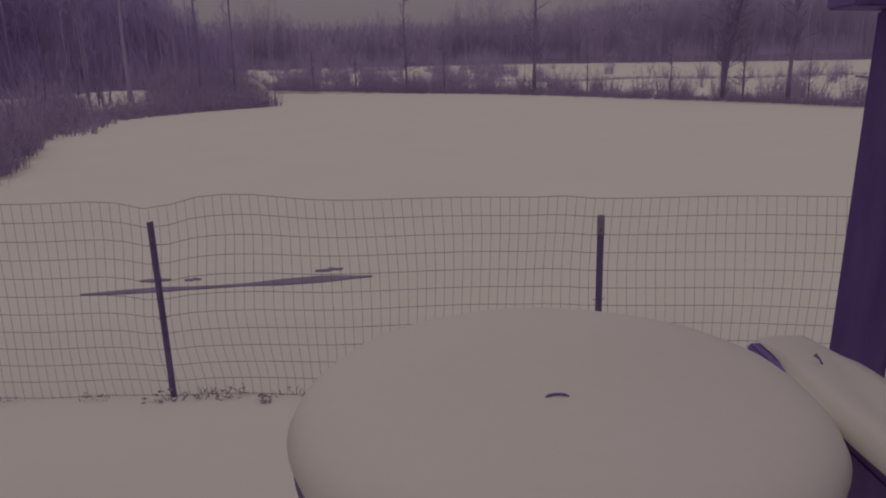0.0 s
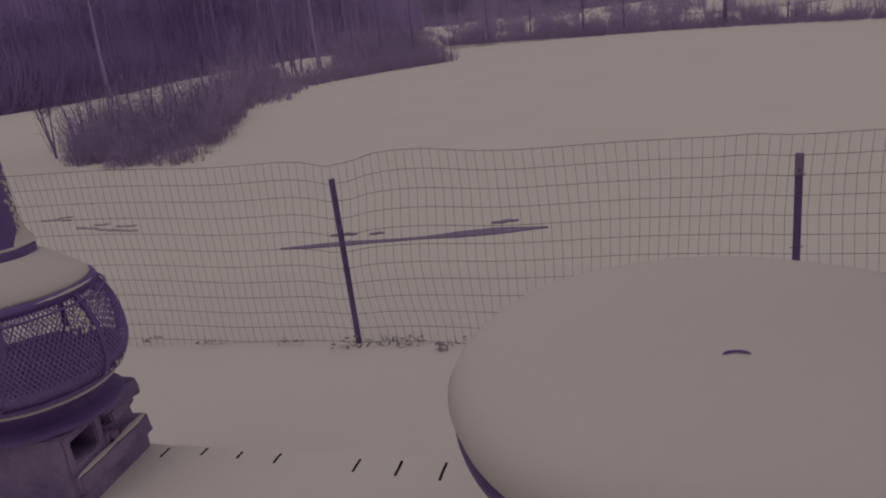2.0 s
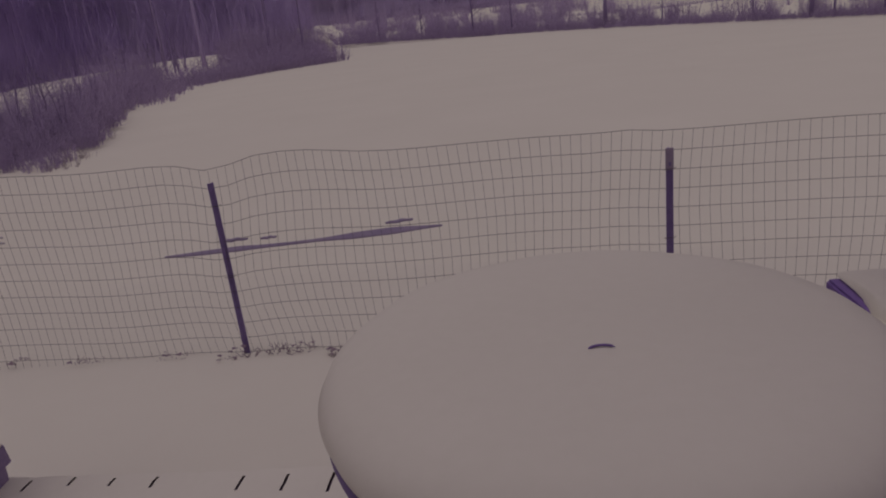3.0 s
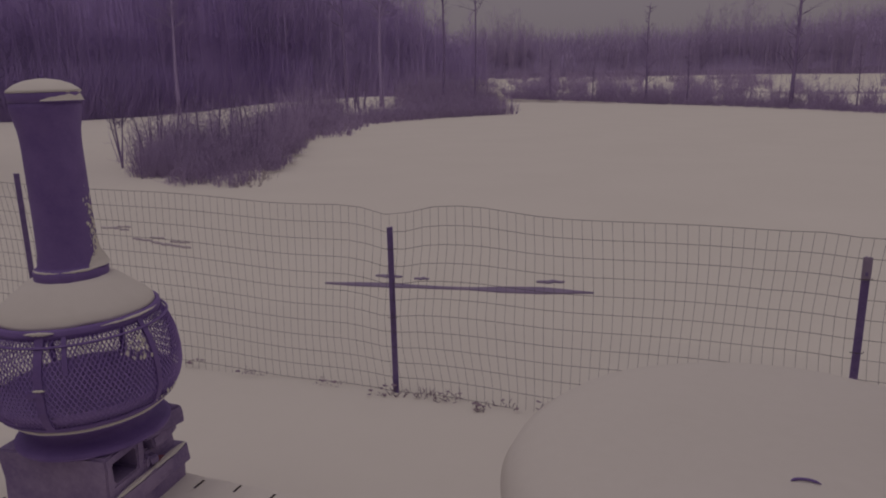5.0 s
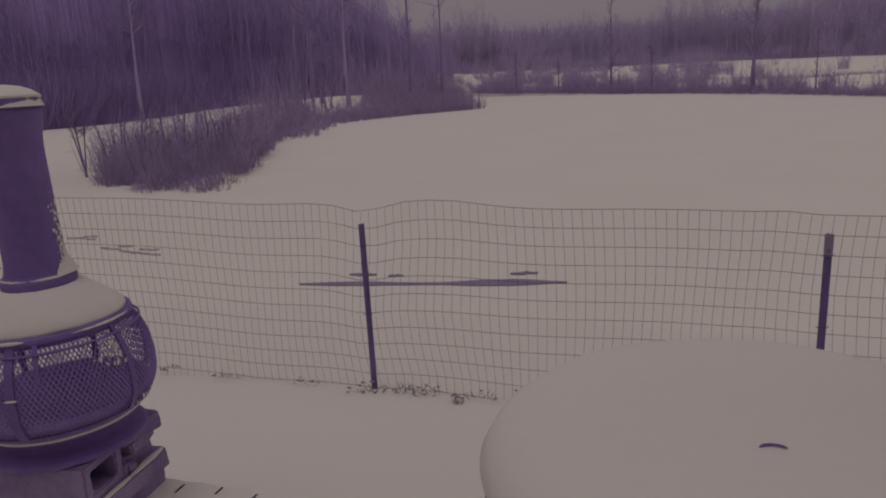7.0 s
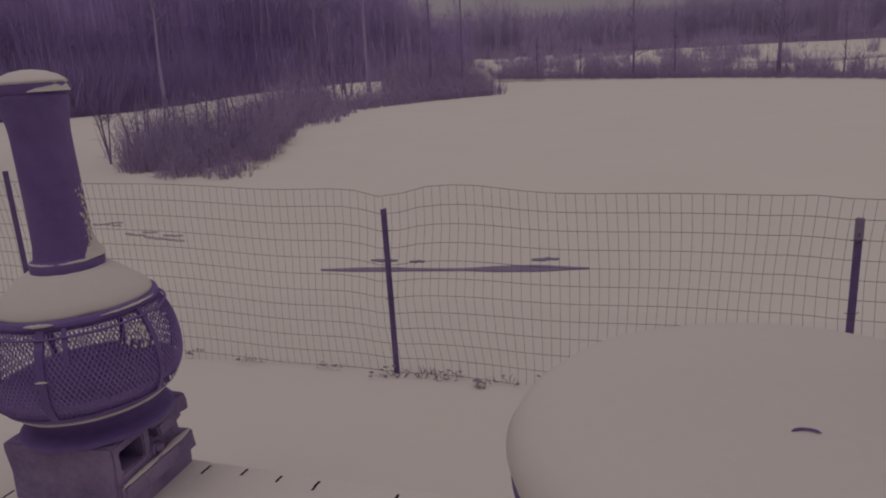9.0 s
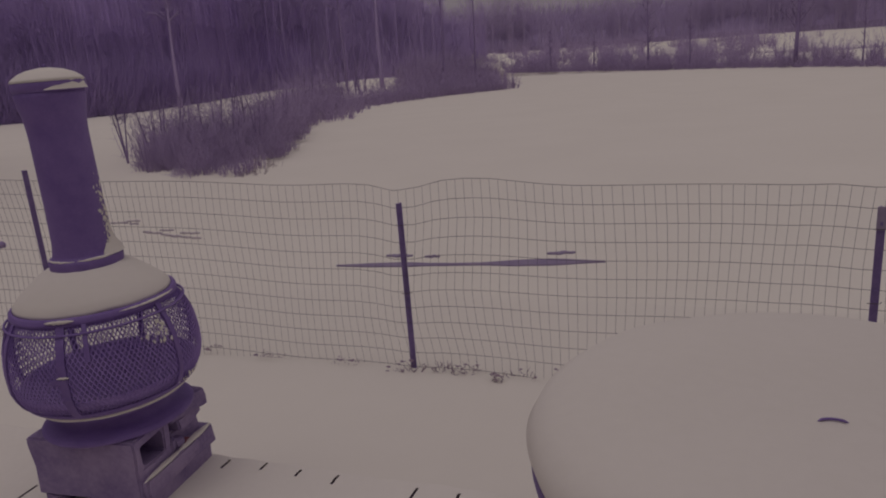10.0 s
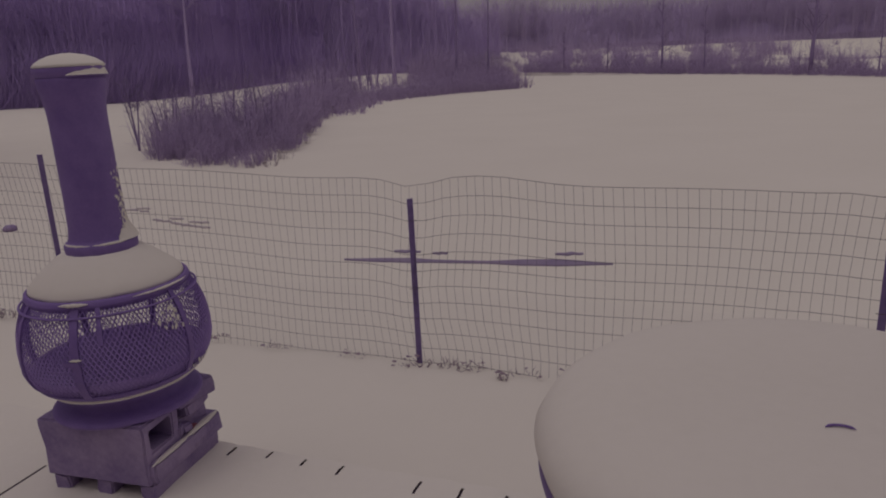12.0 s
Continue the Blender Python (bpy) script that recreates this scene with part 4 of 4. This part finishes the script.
def bowl_r(z):
    """Radius of the mesh bowl at a world height."""
    zs = [0.735, 0.748, 0.768, 0.80, 0.845, 0.90, 0.96, 1.01, 1.05, 1.08]
    rs = [0.215, 0.232, 0.256, 0.281, 0.295, 0.296, 0.288, 0.271, 0.247, 0.228]
    return float(np.interp(z, zs, rs))


v, f = lathe([(0.012, 0.0), (0.228, 0.0), (0.238, 0.006), (0.238, 0.016), (0.226, 0.022), (0.19, 0.032), (0.178, 0.045), (0.182, 0.06), (0.20, 0.078), (0.215, 0.092), (0.17, 0.096), (0.012, 0.09)], 64)
part("base_ring", mesh_of(v, f, IRON, True), IRON, stove)
prof = [(0.012, 0.738 - B0), (0.205, 0.74 - B0), (bowl_r(0.76) - 0.012, 0.76 - B0), (bowl_r(0.80) - 0.012, 0.80 - B0), (bowl_r(0.82) - 0.014, 0.818 - B0), (bowl_r(0.82) - 0.02, 0.822 - B0), (bowl_r(0.80) - 0.024, 0.80 - B0), (0.22, 0.768 - B0), (0.0004, 0.757 - B0)]
v, f = lathe(prof, 64)
part("ash_bowl", mesh_of(v, f, PALED_IRON, True), PALED_IRON, stove, "inner fire bowl, iron paled to offset its shade")


def ring(r, z, minor, tall=1.0, n=72):
    pr = []
    for k in range(9):
        a = 2 * math.pi * k / 8
        pr.append((r + minor * math.cos(a), z - B0 + tall * minor * math.sin(a)))
    return mesh_of(*lathe(pr, n), IRON, True)


v, f = lathe([(r, z - B0) for r, z in ((0.215, 0.736), (0.232, 0.738), (0.236, 0.744), (0.232, 0.749), (0.243, 0.755), (bowl_r(0.768) + 0.007, 0.768), (bowl_r(0.78) + 0.006, 0.781), (bowl_r(0.78) - 0.004, 0.781), (0.232, 0.752), (0.215, 0.736))], 72)
part("lower_rim", mesh_of(v, f, IRON, True), IRON, stove, "flanged iron band")
part("upper_rim", ring(bowl_r(1.06), 1.060, 0.010, 1.7), IRON, stove)
part("wire_ring", ring(bowl_r(1.03) + 0.008, 1.033, 0.004), IRON, stove)
tb = Tubes()
N = 126
zz = np.linspace(0.772, 1.055, 15)
for s in (-1, 1):
    for k in range(N):
        path = []
        for i, z in enumerate(zz):
            a = 2 * math.pi * (k + s * i * 0.80) / N
            r = bowl_r(z)
            path.append((r * math.cos(a), r * math.sin(a), z - B0))
        tb.add(path, 0.00165, 3, False)
part("mesh_screen", tb.mesh(MESH_IRON, False), MESH_IRON, stove, "expanded metal diamond mesh")
for k, (a, wd) in enumerate(((-68, 0.024), (-1, 0.018), (66, 0.018), (112, 0.018), (158, 0.02), (205, 0.018), (248, 0.018), (-53, 0.013))):
    verts, faces = [], []
    for z in np.linspace(0.765, 1.06, 12):
        r = bowl_r(z) + 0.004
        for off, dr in ((-wd / 2, -0.008), (-wd / 2, 0.003), (wd / 2, 0.003), (wd / 2, -0.008)):
            t = radians(a) + off / r
            verts.append(((r + dr) * math.cos(t), (r + dr) * math.sin(t), z - B0))
    if wd < 0.015:
        verts = verts[-20:]
    rows = len(verts) // 4
    for i in range(rows - 1):
        for j in range(4):
            p, q = i * 4 + j, i * 4 + (j + 1) % 4
            faces.append((p, q, q + 4, p + 4))
    part("rib", mesh_of(verts, [q[::-1] for q in faces], IRON), IRON, stove)
part("latch", box((0.05, 0.012, 0.018), (0.3 * math.cos(radians(-70)), 0.3 * math.sin(radians(-70)), 0.905 - B0), 0.003, (0, 0, 20)), IRON, stove)
# sloping shoulder, stack and cap
v, f = lathe([(0.243, 1.056 - B0), (0.234, 1.074 - B0), (0.175, 1.10 - B0), (0.115, 1.135 - B0), (0.098, 1.145 - B0)], 64)
part("shoulder", mesh_of(v, f, IRON, True), IRON, stove)
PIPE = [(0.100, 1.13), (0.106, 1.15), (0.108, 1.17), (0.106, 1.176), (0.109, 1.182), (0.110, 1.204), (0.107, 1.211), (0.098, 1.213), (0.0935, 1.225), (0.0885, 1.26), (0.0855, 1.36), (0.0845, 1.48), (0.084, 1.58), (0.0845, 1.61), (0.087, 1.64), (0.092, 1.668), (0.0965, 1.692), (0.098, 1.71), (0.098, 1.722), (0.09, 1.724), (0.08, 1.64)]
v, f = lathe([(r, z - B0) for r, z in PIPE], 64)
part("stack_pipe", mesh_of(v, f, IRON, True), IRON, stove)
v, f = lathe([(0.096, 1.722 - B0), (0.1, 1.725 - B0), (0.1025, 1.749 - B0), (0.099, 1.753 - B0), (0.055, 1.768 - B0), (0.012, 1.773 - B0)], 64)
part("rain_cap", mesh_of(v, f, IRON, True), IRON, stove)
part("finial", mesh_of(*lathe([(0.012, 1.768 - B0), (0.011, 1.785 - B0), (0.006, 1.794 - B0), (0.008, 1.799 - B0), (0.003, 1.804 - B0)], 16), IRON, True), IRON, stove)


def snow_ring(name, profile, label, wobble=0.05, n=64):
    v, f = lathe(profile, n, wobble, profile[0][0] * 20)
    ob = new(name, mesh_of(v, f, SNOW, True))
    ob.matrix_basis = STOVE @ Matrix.Translation((0, 0, -B0))
    return tagged(ob, label, "snow cap")


snow_ring("shoulder_snow", [(0.222, 1.070), (0.233, 1.075), (0.231, 1.086), (0.212, 1.110), (0.178, 1.139), (0.146, 1.165), (0.122, 1.179), (0.105, 1.183)], "thick snow collar round the stove's shoulder", 0.03)
cap_snow = snow_ring("cap_snow", [(0.098, 1.75), (0.1035, 1.755), (0.097, 1.762), (0.078, 1.776), (0.05, 1.787), (0.02, 1.792), (0.012, 1.793)], "rounded snow on the stove's rain cap", 0.02)


def clinging(name, a0, a1, z0, z1, rr, label, n=90, grow=0.006):
    """Small lumps of wind-blown snow that cling to a round wall."""
    verts, faces = [], []
    for k in range(n):
        a = radians(random.triangular(a0, a1, (a0 + a1) / 2))
        z = random.triangular(z0, z1, z0 + 0.15 * (z1 - z0))
        r = rr(z)
        c = Vector((r * math.cos(a), r * math.sin(a), z))
        t, u = Vector((-math.sin(a), math.cos(a), 0)), Vector((0, 0, 1))
        s = random.choice((0.3, 0.4, 0.5, 0.6, 0.8, 1.6, 2.2)) * random.uniform(0.6, 1.2) * grow
        q = len(verts)
        for j in range(7):
            b = j * 0.8976
            verts.append(c + t * s * random.uniform(0.6, 1.3) * math.cos(b) + u * s * random.uniform(0.8, 2.0) * math.sin(b))
        verts.append(c + Vector((math.cos(a), math.sin(a), 0)) * s * 0.25)
        faces += [(q + j, q + (j + 1) % 7, q + 7) for j in range(7)]
    ob = new(name, mesh_of(verts, faces, SNOW, True))
    ob.matrix_basis = STOVE @ Matrix.Translation((0, 0, -B0))
    return tagged(ob, label, "snow", kind="stuff")


def pipe_r(z):
    return float(np.interp(z, [1.176, 1.205, 1.213, 1.26, 1.36, 1.48, 1.58, 1.64, 1.70, 1.75], [0.111, 0.1115, 0.0985, 0.0890, 0.0865, 0.0855, 0.085, 0.0875, 0.098, 0.104]))


def drift(name, a0, a1, z0, z1, out, rr, label, seed):
    """Snow blown into a ledge: thick at its foot, thinning to a ragged upper edge."""
    na, nz = 44, 12
    verts, faces = [], []
    for i in range(na + 1):
        u = i / na
        a = radians(a0 + (a1 - a0) * u)
        side = math.sin(math.pi * u) ** 0.5
        top = z0 + (z1 - z0) * side * (0.62 + 0.38 * math.sin(u * 3.1) + 0.45 * noise.noise(Vector((u * 7, seed, 0))) + 0.22 * noise.noise(Vector((u * 23, seed, 4))))
        for k in range(nz + 1):
            f = k / nz
            z = z0 + max(top - z0, 0.001) * f
            thick = out * side * (1 - f) ** 1.7 * (1 + 0.35 * noise.noise(Vector((u * 9, f * 4, seed)))) + 0.0012 * (1 - f) - 0.0006 * f
            r = rr(max(z, z0)) + thick
            verts.append((r * math.cos(a), r * math.sin(a), z))
    for i in range(na):
        for k in range(nz):
            q = i * (nz + 1) + k
            faces.append((q, q + nz + 1, q + nz + 2, q + 1))
    ob = new(name, mesh_of(verts, faces, SNOW, True))
    ob.matrix_basis = STOVE @ Matrix.Translation((0, 0, -B0))
    return tagged(ob, label, "snow")


clinging("pipe_snow", 2, 52, 1.23, 1.47, pipe_r, "wind-blown snow clinging to the stove pipe", 320, 0.0024)
drift("pipe_drift", -12, 110, 1.213, 1.285, 0.017, pipe_r, "snow blown against the foot of the stove pipe", 3.0)
drift("cap_drift", -50, 75, 1.727, 1.752, 0.006, lambda z: 0.1015, "patch of snow stuck to the cap's rim", 8.0)
clinging("bowl_snow", -24, 4, 0.94, 1.05, lambda z: bowl_r(z) + 0.004, "wind-blown snow clinging to the mesh", 70, 0.003)
clinging("bowl_snow", -5, 45, 0.765, 0.81, lambda z: bowl_r(z) + 0.004, "wind-blown snow clinging to the mesh", 60, 0.003)
snow_ring("rim_snow", [(0.230, 0.743), (0.238, 0.7435), (0.241, 0.749), (0.237, 0.757), (0.229, 0.757)], "thin snow line on the stove's lower rim", 0.02)


def snow_arc(name, r, z, a0, a1, thick, label):
    """A short line of snow lying on a round ledge."""
    n = 14
    path = [(r * math.cos(radians(a0 + (a1 - a0) * k / n)), r * math.sin(radians(a0 + (a1 - a0) * k / n)), z + 0.002 * noise.noise(Vector((k * 0.7, a0, 0)))) for k in range(n + 1)]
    rad = [max(0.0006, thick * math.sin(math.pi * k / n) ** 0.6 * (1 + 0.5 * noise.noise(Vector((k * 0.9, a1, 3))))) for k in range(n + 1)]
    ob = new(name, Tubes().add(path, rad, 8).mesh(SNOW))
    ob.matrix_basis = STOVE @ Matrix.Translation((0, 0, -B0))
    return tagged(ob, label, "snow")


snow_arc("collar_snow", 0.105, 1.213, -130, -62, 0.0035, "thin snow line on the stove pipe's collar")
snow_arc("collar_snow", 0.105, 1.213, -58, 10, 0.0045, "thin snow line on the stove pipe's collar")
snow_arc("latch_snow", 0.304, 0.917, -71, -64, 0.004, "crumb of snow on the stove's latch")
snow_arc("rib_snow", bowl_r(1.05) + 0.006, 1.071, -78, -58, 0.006, "crumb of snow on the stove's upper rim")
snow_arc("rib_snow", bowl_r(1.05) + 0.006, 1.071, -30, 20, 0.004, "crumb of snow on the stove's upper rim")
